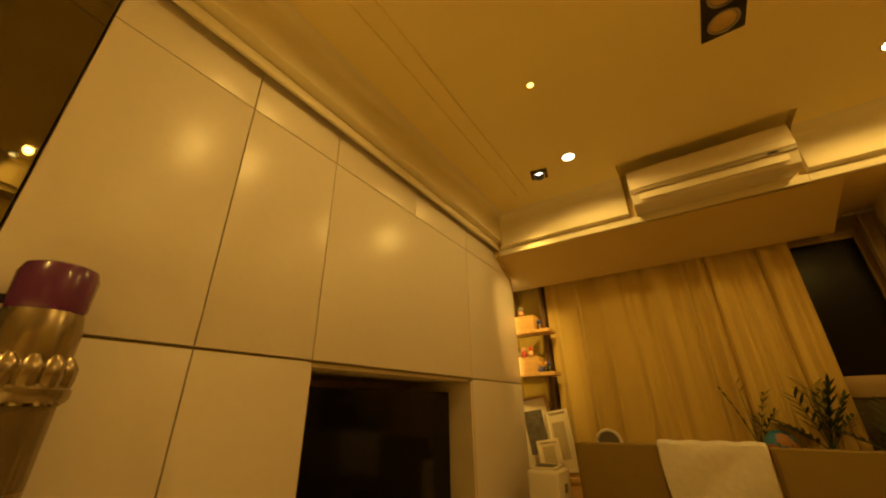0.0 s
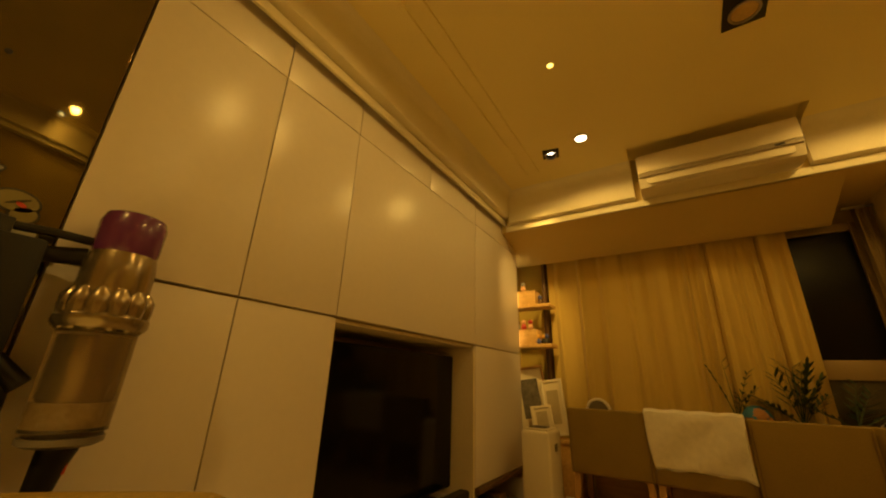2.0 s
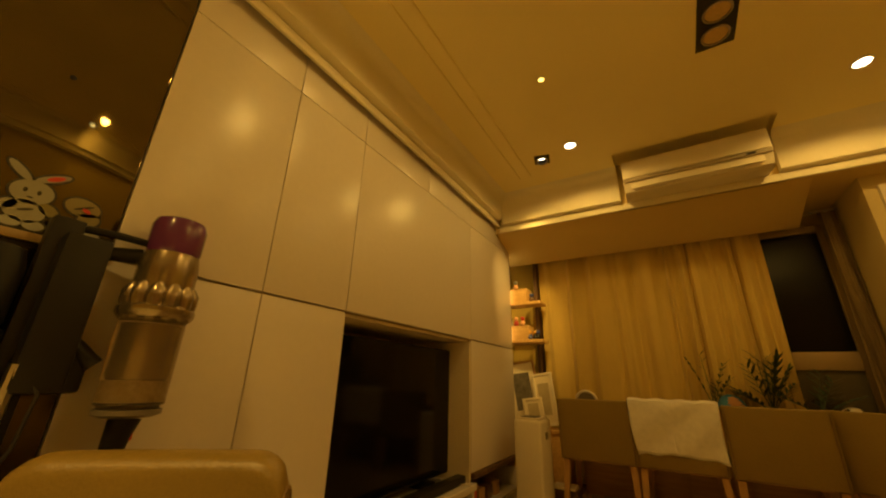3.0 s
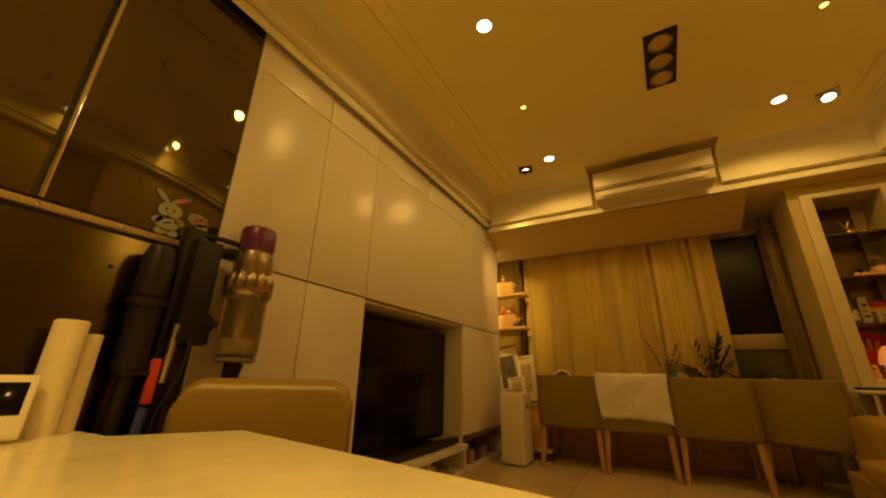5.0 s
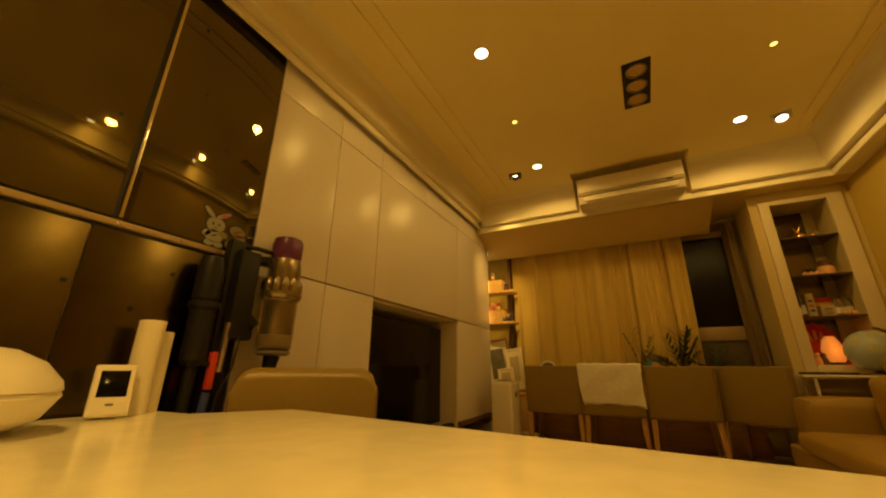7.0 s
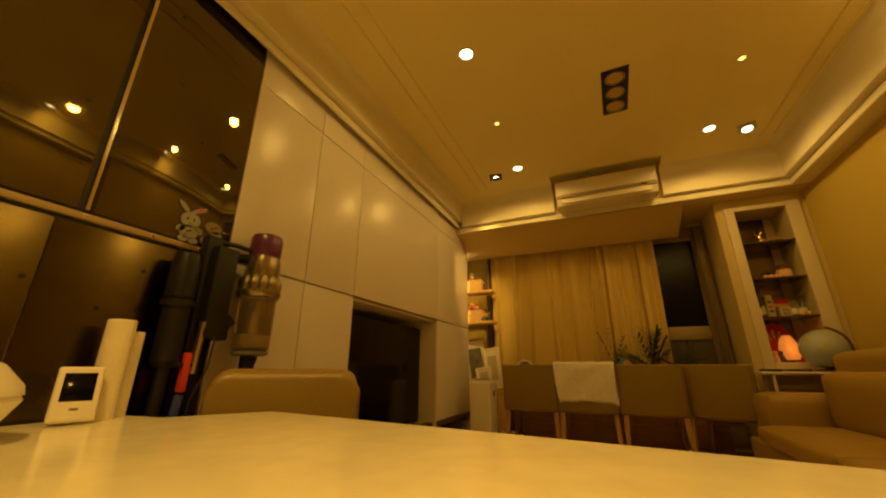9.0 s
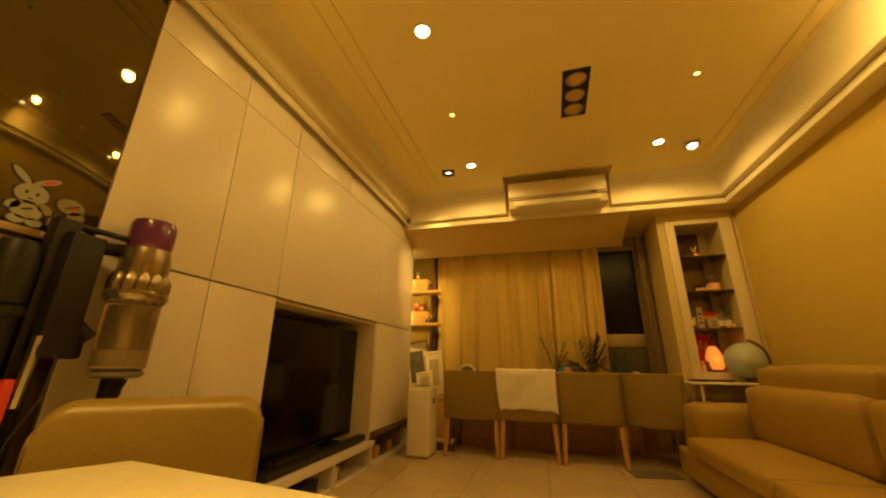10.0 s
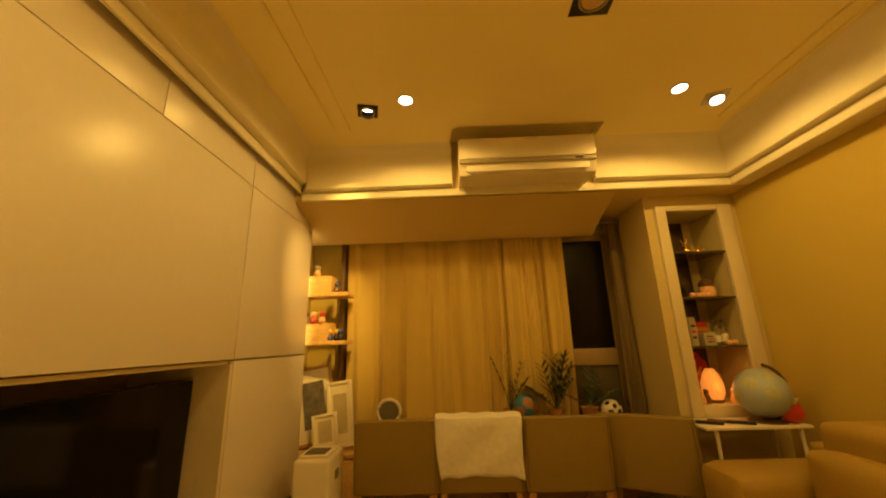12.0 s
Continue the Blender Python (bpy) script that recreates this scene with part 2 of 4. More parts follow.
# ---------------------------------------------------------------- the room's shell
XL, XR, YN, YS = 0.13, 3.37, 4.80, -2.20     # cabinet front, right wall, window wall, wall behind
EDGE, ZS = 4.149, 2.212                       # front of the display shelf, underside of the soffit
solid("wall_east", box(XR, YS, 0, XR + 0.15, YN + 0.15, 2.95), WALL_PAINT, "plain painted wall in a warm beige", "wall", "structure")
solid("wall_south", box(-0.60, YS - 0.15, 0, XR + 0.15, YS, 2.95), WALL_PAINT, "plain painted wall behind the dining table", "wall", "structure")
solid("wall_west", box(-0.75, YS - 0.15, 0, -0.60, YN + 0.15, 2.95), WALL_PAINT, "plain wall behind the cabinets", "wall", "structure")
bm = box(-0.60, YN, 0, 2.132, YN + 0.15, 2.95)
box(2.132, YN, 2.09, 2.772, YN + 0.15, 2.95, bm=bm)
box(2.132, YN, 0, 2.772, YN + 0.15, 0.35, bm=bm)
box(2.772, YN, 0, XR, YN + 0.15, 2.95, bm=bm)
solid("wall_north", bm, WALL_PAINT, "end wall with the window opening beside the curtain", "wall", "structure")
solid("alcove_wall", box(-0.60, 4.38, 0, -0.02, YN, ZS), WALL_PAINT, "beige wall of the shelf alcove beside the cabinets", "wall", "structure")

door = thing("door_1", "brown wooden door in the sofa wall", "door", (XR, 0.10, 0), kind="structure")
part("leaf", box(-0.030, 0.07, 0.005, -0.001, 0.93, 2.03, 0.003), WALNUT_DOOR, door)
for z0, z1 in ((0.15, 0.95), (1.08, 1.90)):
    part("panel", box(-0.036, 0.19, z0, -0.0305, 0.81, z1, 0.006), WALNUT_DOOR, door)
for y0, y1, z0, z1 in ((0.0, 0.068, 0.0, 2.10), (0.932, 1.0, 0.0, 2.10), (0.068, 0.932, 2.032, 2.10)):
    part("door_frame", box(-0.045, y0, z0, -0.001, y1, z1, 0.004), WALNUT_DOOR, door)
part("handle", tube([(-0.031, 0.86, 1.0), (-0.07, 0.86, 1.0), (-0.07, 0.76, 1.0)], 0.010), STEEL, door)

# ceiling with the recess for the air conditioner
NX0, NX1, NY0 = 1.27, 2.282, 3.706
bm = bmesh.new()
for a, b, c, d in ((-0.60, YS, XR, NY0), (-0.60, NY0, NX0, 4.2), (NX1, NY0, XR, 4.2)):
    box(a, b, CEIL, c, d, CEIL + 0.17, bm=bm)
box(NX0, NY0, CEIL + 0.075, NX1, 4.2, CEIL + 0.17, bm=bm)
solid("ceiling", bm, CEILING_PAINT_BOUNCE, "smooth painted ceiling with a stepped cove round it", "ceiling", "structure")

# cove: a moulded profile swept along the walls, broken by the recess
PROFILE = [(0.0, ZS), (0.012, ZS), (0.016, ZS + 0.004), (0.016, ZS + 0.046), (0.012, ZS + 0.052), (0.002, ZS + 0.056), (0.002, ZS + 0.064), (0.058, ZS + 0.068), (0.062, ZS + 0.072)]
for k in range(9):
    a = radians(90 * k / 8)
    PROFILE.append((0.062 + 0.07 * (1 - math.cos(a)), CEIL - 0.071 + 0.07 * math.sin(a)))


def cove(corner_a, corner_b, side, ends, lift=0.0):
    """One straight run of the cove from corner_a to corner_b; side is the inward direction, ends says where it is mitred, lift raises its lip."""
    out = bmesh.new()
    a, b, s = Vector(corner_a), Vector(corner_b), Vector(side)
    along = (b - a).normalized()
    rows = []
    for k, (d, z) in enumerate(PROFILE):
        z += lift if k < 9 else 0.0
        p = a + s * d + along * (d if ends[0] else 0)
        q = b + s * d - along * (d if ends[1] else 0)
        rows.append((out.verts.new((p.x, p.y, z)), out.verts.new((q.x, q.y, z))))
    for (p, q), (u, v) in zip(rows, rows[1:]):
        out.faces.new((p, q, v, u))
    for k, flag in enumerate(ends):
        if not flag:
            back = out.verts.new(((a, b)[k].x, (a, b)[k].y, CEIL))
            out.faces.new([r[k] for r in rows] + [back])
    return out


CX, CR, CY, CB = 0.165, 3.25, 4.01, YS
solid("trim_west", cove((CX, CB), (CX, CY), (1, 0), (True, True), 0.055), TRIM_PAINT, "cream moulded cove above the white cabinets", "cove", "structure")
solid("trim_east", cove((CR, CB), (CR, CY), (-1, 0), (True, True)), TRIM_PAINT, "cream moulded cove above the sofa wall", "cove", "structure")
solid("trim_north_a", cove((CX, CY), (NX0, CY), (0, -1), (True, False)), TRIM_PAINT, "cream moulded cove along the end beam", "cove", "structure")
solid("trim_north_b", cove((NX1, CY), (CR, CY), (0, -1), (False, True)), TRIM_PAINT, "cream moulded cove along the end beam", "cove", "structure")
bm = box(NX0 + 0.001, CY - 0.016, ZS, NX1 - 0.001, CY + 0.02, ZS + 0.056, 0.004)
solid("trim_north_c", bm, TRIM_PAINT, "cream moulding under the air conditioner", "cove", "structure")
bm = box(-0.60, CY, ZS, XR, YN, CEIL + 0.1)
solid("beam_north", bm, BEAM_PAINT_DIM, "cream painted beam across the end of the room", "beam", "structure")
bm = bmesh.new()
prof = [(CY + 0.03 + 0.52 * k / 12, ZS - 0.002 - 0.170 * (k / 12) ** 1.25) for k in range(13)]
prof += [(4.58, ZS - 0.172), (4.58, ZS + 0.004), (CY + 0.03, ZS + 0.004)]
a = [bm.verts.new((-0.10, y, z)) for y, z in prof]
b = [bm.verts.new((2.45, y, z)) for y, z in prof]
bm.faces.new(a)
bm.faces.new(b[::-1])
for k in range(len(prof)):
    j = (k + 1) % len(prof)
    bm.faces.new((a[k], a[j], b[j], b[k]))
solid("pelmet", bm, BEAM_PAINT_DIM, "cream curtain pelmet under the beam", "pelmet", "structure")
solid("soffit_west", box(-0.60, YS, ZS + 0.175, CX, CY, CEIL + 0.02), TRIM_PAINT, "cream soffit over the cabinets", "soffit", "structure")
solid("soffit_east", box(CR, YS, ZS + 0.002, XR, CY, CEIL + 0.02), TRIM_PAINT, "cream soffit over the sofa wall", "soffit", "structure")
for x in (0.50, 0.60, 3.02, 3.11):
    bm = box(x - 0.012, YS + 0.5, CEIL - 0.012, x + 0.012, 3.70, CEIL + 0.004, 0.005)
    solid("ceiling_bead", bm, CEILING_PAINT_BOUNCE, "thin plaster bead along the ceiling", "moulding", "structure")

# floor of large tiles
floor = solid("floor", box(-0.60, YS, -0.10, XR, YN, -0.004), GROUT, "polished beige floor tiles with dark joints", "floor", "structure")

# ---------------------------------------------------------------- white wall cabinets
Y0, Y1, Y2, Y3, Y4 = 1.25, 1.71, 2.145, 3.464, 4.36
Z0, ZL, ZU, ZT = 0.18, 1.142, 2.093, 2.36


def cabinet(y0, y1, doors, back=-0.52, label=""):
    """A cabinet unit whose doors are given as (y0, y1, z0, z1)."""
    c = thing("wall_cabinet", label or "tall white lacquered cabinet with flush handleless doors", "cabinet", (0, y0, 0), group="white wall cabinets")
    z0 = min(d[2] for d in doors)
    part("body", box(back, 0.001, z0 + 0.002, XL - 0.024, y1 - y0 - 0.001, ZT - 0.01), CARCASS, c)
    g = 0.0022
    for a, b, u, v in doors:
        part("door", box(XL - 0.021, a - y0 + g, u + (0.005 if u == ZL else g), XL, b - y0 - g, v - (0.005 if v == ZL else g), 0.0018), LACQUER, c)
    return c


cabinet(Y0, Y1, [(Y0, Y1, Z0, ZL), (Y0, Y1, ZL, ZU), (Y0, Y1, ZU, ZT)])
cabinet(Y1, Y2, [(Y1, Y2, Z0, ZL), (Y1, Y2, ZL, ZU), (Y1, Y2, ZU, ZT)])
YM = (Y2 + Y3) / 2
cabinet(Y2, Y3, [(Y2, Y3, ZL, ZU), (Y2, YM, ZU, ZT), (YM, Y3, ZU, ZT)], label="wide white lacquered cabinet over the television niche")
cabinet(Y3, Y4, [(Y3, Y4, 0.25, ZL), (Y3, Y4, ZL, ZU), (Y3, Y4, ZU, ZT)])

niche = thing("tv_niche", "white lined niche for the television between cabinets", "niche", (0, Y2, 0))
W = Y3 - Y2
part("back_panel", box(-0.40, 0.0, 0.18, -0.38, W, ZL), CARCASS, niche)
part("side_panel", box(-0.38, W - 0.022, 0.195, XL - 0.004, W - 0.002, ZL - 0.02), NICHE_PAINT, niche)
part("side_panel", box(-0.38, 0.002, 0.195, XL - 0.026, 0.022, ZL - 0.02), NICHE_PAINT, niche)
part("top_panel", box(-0.38, 0.0, ZL - 0.018, XL - 0.030, W, ZL - 0.002), NICHE_PAINT, niche)

bench = thing("media_bench", "long low white bench with open shelves below", "bench", (0, Y2 - 1.1, 0))
L = Y4 - Y2 + 1.1
part("top", box(-0.38, 1.1, 0.155, XL + 0.035, 1.1 + W + 0.02, 0.195, 0.004), LACQUER, bench)
part("base", box(-0.38, 1.1, 0.0, -0.20, L, 0.15), CARCASS, bench)
for y in (1.12, 1.85, 2.40, L - 0.03):
    part("divider", box(-0.20, y, 0.0, XL + 0.02, y + 0.025, 0.154, 0.002), LACQUER, bench)
part("base_board", box(-0.20, 1.1, 0.0, XL + 0.02, L, 0.012, 0.002), LACQUER, bench)
part("plinth", box(-0.30, 0.004, 0.0, XL - 0.05, 1.095, 0.178), CARCASS, bench)
part("ledge", box(-0.20, 1.1 + W + 0.02, 0.215, XL + 0.02, L, 0.246, 0.003), WALNUT, bench)

tv = thing("television", "large black flat television standing in the niche", "television", (-0.03, 2.80, 0.196))
part("body", box(-0.035, -0.615, 0.05, 0.0, 0.615, 0.865, 0.006), PLASTIC_BLACK, tv)
part("screen", box(0.0005, -0.608, 0.062, 0.004, 0.608, 0.858), SCREEN, tv)
for s in (-0.35, 0.35):
    part("foot", box(-0.12, s - 0.03, 0.0, 0.05, s + 0.03, 0.05, 0.01), PLASTIC_BLACK, tv)
bar = thing("soundbar", "slim black soundbar in front of the television", "speaker", (0.075, (Y2 + Y3) / 2, 0.196))
part("body", box(-0.035, -0.55, 0.0, 0.035, 0.62, 0.05, 0.012), PLASTIC_BLACK, bar)
part("grille", box(0.0355, -0.52, 0.008, 0.038, 0.59, 0.042), BLACK_TRIM, bar)
solid("cable", tube([(0.06, 3.30, 0.205), (0.09, 3.33, 0.205), (0.155, 3.38, 0.205), (0.175, 3.39, 0.15), (0.18, 3.42, 0.01)], 0.005), PLASTIC_WHITE, "thin white cable over the bench edge", "cable")
blk = thing("storage_box", "black storage box on the low shelf", "box", (0.0, 2.55, 0.012))
part("body", box(-0.15, -0.22, 0.0, 0.12, 0.22, 0.075, 0.006), PLASTIC_BLACK, blk)
part("lid", box(-0.152, -0.222, 0.0755, 0.122, 0.222, 0.086, 0.004), PLASTIC_BLACK, blk)
for k, (y, w, m) in enumerate(((2.95, 0.035, CARDBOARD), (3.00, 0.022, PAPER), (3.032, 0.03, PAPER), (3.075, 0.02, CARDBOARD))):
    b = thing("book", "upright book on the low media shelf", "book", (0.02, y, 0.0125), group="books on the low shelf")
    part("cover", box(-0.07, 0, 0, 0.07, w, 0.084, 0.002), m, b)
    part("pages", box(-0.066, 0.003, 0.0842, 0.066, w - 0.003, 0.0850), PAPER, b)
for k, (y, m) in enumerate(((3.58, RED), (3.72, CARDBOARD), (3.86, BROWN), (4.00, CARDBOARD))):
    b = thing("small_box", "small coloured box on the low shelf", "box", (0.03, y, 0.0125), group="boxes on the low shelf")
    part("body", box(-0.06, -0.05, 0, 0.06, 0.05, 0.095, 0.004), m, b)
    part("flap", box(-0.058, -0.048, 0.0955, 0.058, 0.0, 0.098), m, b)

# ---------------------------------------------------------------- bronze mirror panels beside the cabinets
mir = thing("mirror_panels", "bronze tinted mirror panels with chrome strips on the wall", "mirror", (0, 0, 0))
for a, b in ((-0.90, 0.754), (0.768, Y0 - 0.004)):
    part("upper_mirror", box(XL - 0.012, a, 1.170, XL, b, ZT, 0.001), BRONZE_GLASS, mir)
for a, b in ((-0.90, 0.06), (0.065, 0.700), (0.705, Y0 - 0.004)):
    part("lower_panel", box(XL - 0.012, a, 0.02, XL - 0.002, b, 1.125, 0.001), BRONZE_DULL, mir)
part("chrome_strip", box(XL - 0.010, 0.755, 1.170, XL + 0.008, 0.767, ZT, 0.002), CHROME, mir, "narrow chrome upright strip")
part("rail", box(XL - 0.010, -0.90, 1.137, XL + 0.010, Y0 - 0.004, 1.159, 0.004), ALU, mir, "metal rail across the mirrors")
part("backing_strip", box(XL - 0.0125, -0.90, 1.120, XL - 0.0045, Y0 - 0.004, 1.1755), BLACK_TRIM, mir)
part("shadow_gap", box(XL - 0.0118, 0.741, 1.170, XL + 0.0015, 0.7535, ZT), BLACK_TRIM, mir)
for y in (0.25, 0.76, 0.95, 1.12):
    part("screw", lathe([(0.006, -0.002), (0.006, 0.002), (0.003, 0.004)], 10), CHROME, mir).matrix_local = pose(XL + 0.012, y, 1.148, 0, 90, 0)
for y, z in ((0.44, 1.88), (0.36, 1.55), (0.68, 1.53), (0.86, 2.10), (0.92, 1.80), (1.05, 1.60), (0.54, 0.82), (0.68, 0.94), (0.86, 0.88), (0.96, 1.02), (0.31, 0.91)):
    part("fixing_cap", lathe([(0.007, -0.0015), (0.007, 0.001), (0.004, 0.002)], 10), BLACK_TRIM, mir).matrix_local = pose(XL + (0.001 if z > 1.15 else -0.001), y, z, 0, 90, 0)
solid("wall_behind_mirror", box(-0.60, YS, 0, XL - 0.014, Y0 - 0.006, 2.36), WALL_PAINT, "plain wall behind the mirror panels", "wall", "structure")

st = thing("wall_sticker", "small coloured decorative sticker on the mirror", "sticker", (XL + 0.0015, 1.015, 1.165))


def flat_blob(cy, cz, ry, rz, x, tilt=0.0, n=20):
    out = bmesh.new()
    ca, sa = math.cos(tilt), math.sin(tilt)
    pts = [(ry * math.cos(2 * math.pi * k / n), rz * math.sin(2 * math.pi * k / n)) for k in range(n)]
    a = [out.verts.new((x, cy + p * ca - q * sa, cz + p * sa + q * ca)) for p, q in pts]
    b = [out.verts.new((x + 0.0006, cy + p * ca - q * sa, cz + p * sa + q * ca)) for p, q in pts]
    out.faces.new(b)
    for k in range(n):
        out.faces.new((a[k], a[(k + 1) % n], b[(k + 1) % n], b[k]))
    return out


STICKER_PALE = mat("sticker_pale", (0.26, 0.255, 0.20), 0.4, var=0.05)
for cy, cz, ry, rz, tilt, m in ((0.022, 0.138, 0.030, 0.009, 2.45, STICKER_PALE), (0.080, 0.140, 0.034, 0.009, 0.55, STICKER_PALE), (0.055, 0.092, 0.038, 0.031, 0.1, STICKER_PALE),
                                (0.055, 0.042, 0.036, 0.028, -0.1, STICKER_PALE), (0.024, 0.050, 0.018, 0.012, 0.6, STICKER_PALE), (0.092, 0.058, 0.020, 0.013, -0.5, STICKER_OLIVE),
                                (0.040, 0.012, 0.019, 0.012, 0.0, STICKER_GREY), (0.078, 0.012, 0.019, 0.012, 0.0, STICKER_GREY), (0.150, 0.090, 0.036, 0.024, -0.1, STICKER_OLIVE),
                                (0.168, 0.062, 0.022, 0.018, 0.3, STICKER_OLIVE), (0.132, 0.030, 0.026, 0.022, 0.2, STICKER_OLIVE), (0.176, 0.024, 0.024, 0.018, -0.2, STICKER_GREY)):
    part("outline", flat_blob(cy, cz, ry + 0.005, rz + 0.005, 0.0, tilt), INK, st)
    part("shape", flat_blob(cy, cz, ry, rz, 0.0008, tilt), m, st)
for cy, cz, ry, rz, tilt, m in ((0.084, 0.142, 0.018, 0.006, 0.55, RED), (0.042, 0.094, 0.004, 0.006, 0.0, INK), (0.066, 0.094, 0.004, 0.006, 0.0, INK), (0.054, 0.078, 0.006, 0.002, 0.0, INK),
                                (0.055, 0.046, 0.014, 0.003, 0.4, INK), (0.152, 0.090, 0.022, 0.003, 0.5, INK), (0.158, 0.084, 0.010, 0.005, -0.4, RED), (0.132, 0.034, 0.018, 0.003, 0.0, INK)):
    part("mark", flat_blob(cy, cz, ry, rz, 0.0018, tilt, 12), m, st)

# ---------------------------------------------------------------- window, curtain, pillar
win = thing("window_1", "aluminium framed window with dark night glass", "window", (-0.248, 4.71, -0.07), kind="structure")
for a, b, c, d in ((2.40, 2.44, 0.44, 2.16), (2.83, 2.89, 0.44, 2.16), (2.97, 3.02, 0.44, 2.16), (2.44, 2.83, 2.10, 2.16), (2.44, 2.83, 1.05, 1.18), (2.44, 2.83, 0.44, 0.50), (2.89, 2.97, 1.05, 1.12), (2.89, 2.97, 0.44, 0.50), (2.89, 2.97, 2.10, 2.16)):
    part("window_frame", box(a, 0.0, c, b, 0.05, d, 0.004), ALU, win)
part("pane", box(2.438, 0.024, 1.178, 2.832, 0.030, 2.102), NIGHT_GLASS, win)
part("pane", box(2.438, 0.024, 0.498, 2.832, 0.030, 1.052), mat("frosted_dark", (0.10, 0.085, 0.05), 0.25, var=0.1), win)
part("pane", box(2.888, 0.020, 1.118, 2.972, 0.026, 2.102), NIGHT_GLASS, win)
part("pane", box(2.888, 0.020, 0.498, 2.972, 0.026, 1.052), NIGHT_GLASS, win)
part("window_handle", tube([(2.452, -0.005, 1.40), (2.452, -0.02, 1.40), (2.462, -0.028, 1.46)], 0.006), CHROME, win)
part("window_sill", box(2.38, -0.10, 0.40, 3.03, 0.05, 0.438, 0.006), ALU, win)


def cloth(x0, x1, z0, z1, y, folds, depth, seed, cols=260, rows=26):
    out = bmesh.new()
    rnd = random.Random(seed)
    ph = [rnd.uniform(0, 6.28) for _ in range(6)]
    grid = []
    for i in range(cols + 1):
        u = i / cols
        w = u + 0.022 * math.sin(2 * math.pi * 2.3 * u + ph[0]) + 0.014 * math.sin(2 * math.pi * 5.1 * u + ph[1])
        f = math.sin(2 * math.pi * folds * w + ph[2]) * (0.6 + 0.4 * math.sin(2 * math.pi * 1.7 * u + ph[3])) + 0.25 * math.sin(2 * math.pi * folds * 2.3 * w + ph[4])
        col = []
        for j in range(rows + 1):
            v = j / rows
            sway = 0.008 * math.sin(3.0 * v + 9 * u + ph[5])
            pinch = 0.75 + 0.25 * (1 - v) ** 0.5
            col.append(out.verts.new((x0 + (x1 - x0) * u + sway, y + depth * f * pinch + 0.01 * math.sin(5 * v + 20 * u), z0 + (z1 - z0) * v)))
        grid.append(col)
    for a, b in zip(grid, grid[1:]):
        for j in range(rows):
            out.faces.new((a[j], b[j], b[j + 1], a[j + 1]))
    return out


cur = thing("curtain", "long beige curtain hanging in soft folds", "curtain", (0, 0, 0))
part("fabric", cloth(0.345, 1.40, 0.03, 2.12, 4.675, 4.5, 0.040, 3), CLOTH, cur)
part("fabric", cloth(1.33, 2.205, 0.03, 2.12, 4.665, 7.5, 0.040, 8), CLOTH, cur)
part("rail", tube([(0.30, 4.665, 2.13), (2.44, 4.665, 2.13)], 0.012), STEEL, cur)
cur2 = thing("curtain", "narrow gathered brown curtain beside the window", "curtain", (0, 0, 0))
part("fabric", cloth(2.575, 2.69, 0.38, 2.15, 4.60, 6, 0.018, 5, 90), CLOTH_BROWN, cur2)
part("rail", tube([(2.54, 4.60, 2.16), (2.695, 4.60, 2.16)], 0.010), STEEL, cur2)
solid("window_post", box(0.300, 4.60, 0.0, 0.333, 4.78, 2.185, 0.003), WALNUT, "dark wooden post beside the curtain", "post", "structure")

SX0, SX1, SZ0, SZ1 = 2.839, 3.215, 0.75, 2.085
bm = box(2.70, EDGE + 0.03, 0, SX0, YN, ZS)
box(SX1, EDGE + 0.03, 0, XR, YN, ZS, bm=bm)
box(SX0, EDGE + 0.03, 0, SX1, YN, SZ0, bm=bm)
box(SX0, EDGE + 0.03, SZ1, SX1, YN, ZS, bm=bm)
box(SX0, EDGE + 0.33, SZ0, SX1, YN, SZ1, bm=bm)
solid("pillar", bm, PILLAR_PAINT, "cream wall pillar with a built-in shelf recess", "pillar", "structure")
shelf = thing("display_shelf", "built-in white framed shelf with smoked glass boards", "shelf", (0, EDGE, 0))
part("stile", box(2.765, 0.0, 0.645, SX0, 0.04, 2.125, 0.005), SHELF_PAINT, shelf)
part("stile", box(SX1, 0.0, 0.645, 3.315, 0.04, 2.125, 0.005), SHELF_PAINT, shelf)
part("top_rail", box(SX0 + 0.001, 0.001, SZ1, SX1 - 0.001, 0.04, 2.125, 0.005), SHELF_PAINT, shelf)
part("bottom_rail", box(SX0 + 0.001, 0.001, 0.645, SX1 - 0.001, 0.04, SZ0, 0.005), SHELF_PAINT, shelf)
part("back", box(SX0 + 0.002, 0.320, SZ0, SX0 + 0.30, 0.326, SZ1), mat("shelf_back_mirror", (0.16, 0.12, 0.07), 0.15, metal=0.9, var=0.1), shelf, "dark bronze mirror back")
BOARDS = (1.118, 1.450, 1.778)
for z in BOARDS:
    part("glass_board", box(SX0 + 0.001, 0.01, z - 0.012, SX1 + 0.02, 0.318, z, 0.002), SMOKED_SHELF, shelf)
SY = EDGE + 0.13

# things on the display shelf
g = thing("gold_ornament", "small shiny gold ornament on the top board", "ornament", (3.031, SY, BOARDS[2]), group="gold ornaments")
part("body", ball(0.030, 0, 0, 0.030, 1.2, 0.8, 1), GOLD, g)
part("knob", ball(0.017, -0.02, 0, 0.066), GOLD, g)
for s in (-1, 1):
    part("spike", tube([(-0.02 + 0.006 * s, 0, 0.078), (-0.02 + 0.016 * s, 0, 0.10), (-0.02 + 0.026 * s, 0, 0.12)], 0.006, taper=0.5), GOLD, g)
g2 = thing("gold_ornament", "low gold ornament beside a small glass", "ornament", (3.112, SY, BOARDS[2]), group="gold ornaments")
part("body", ball(0.026, 0, 0, 0.024, 1.2, 0.8, 0.9), GOLD, g2)
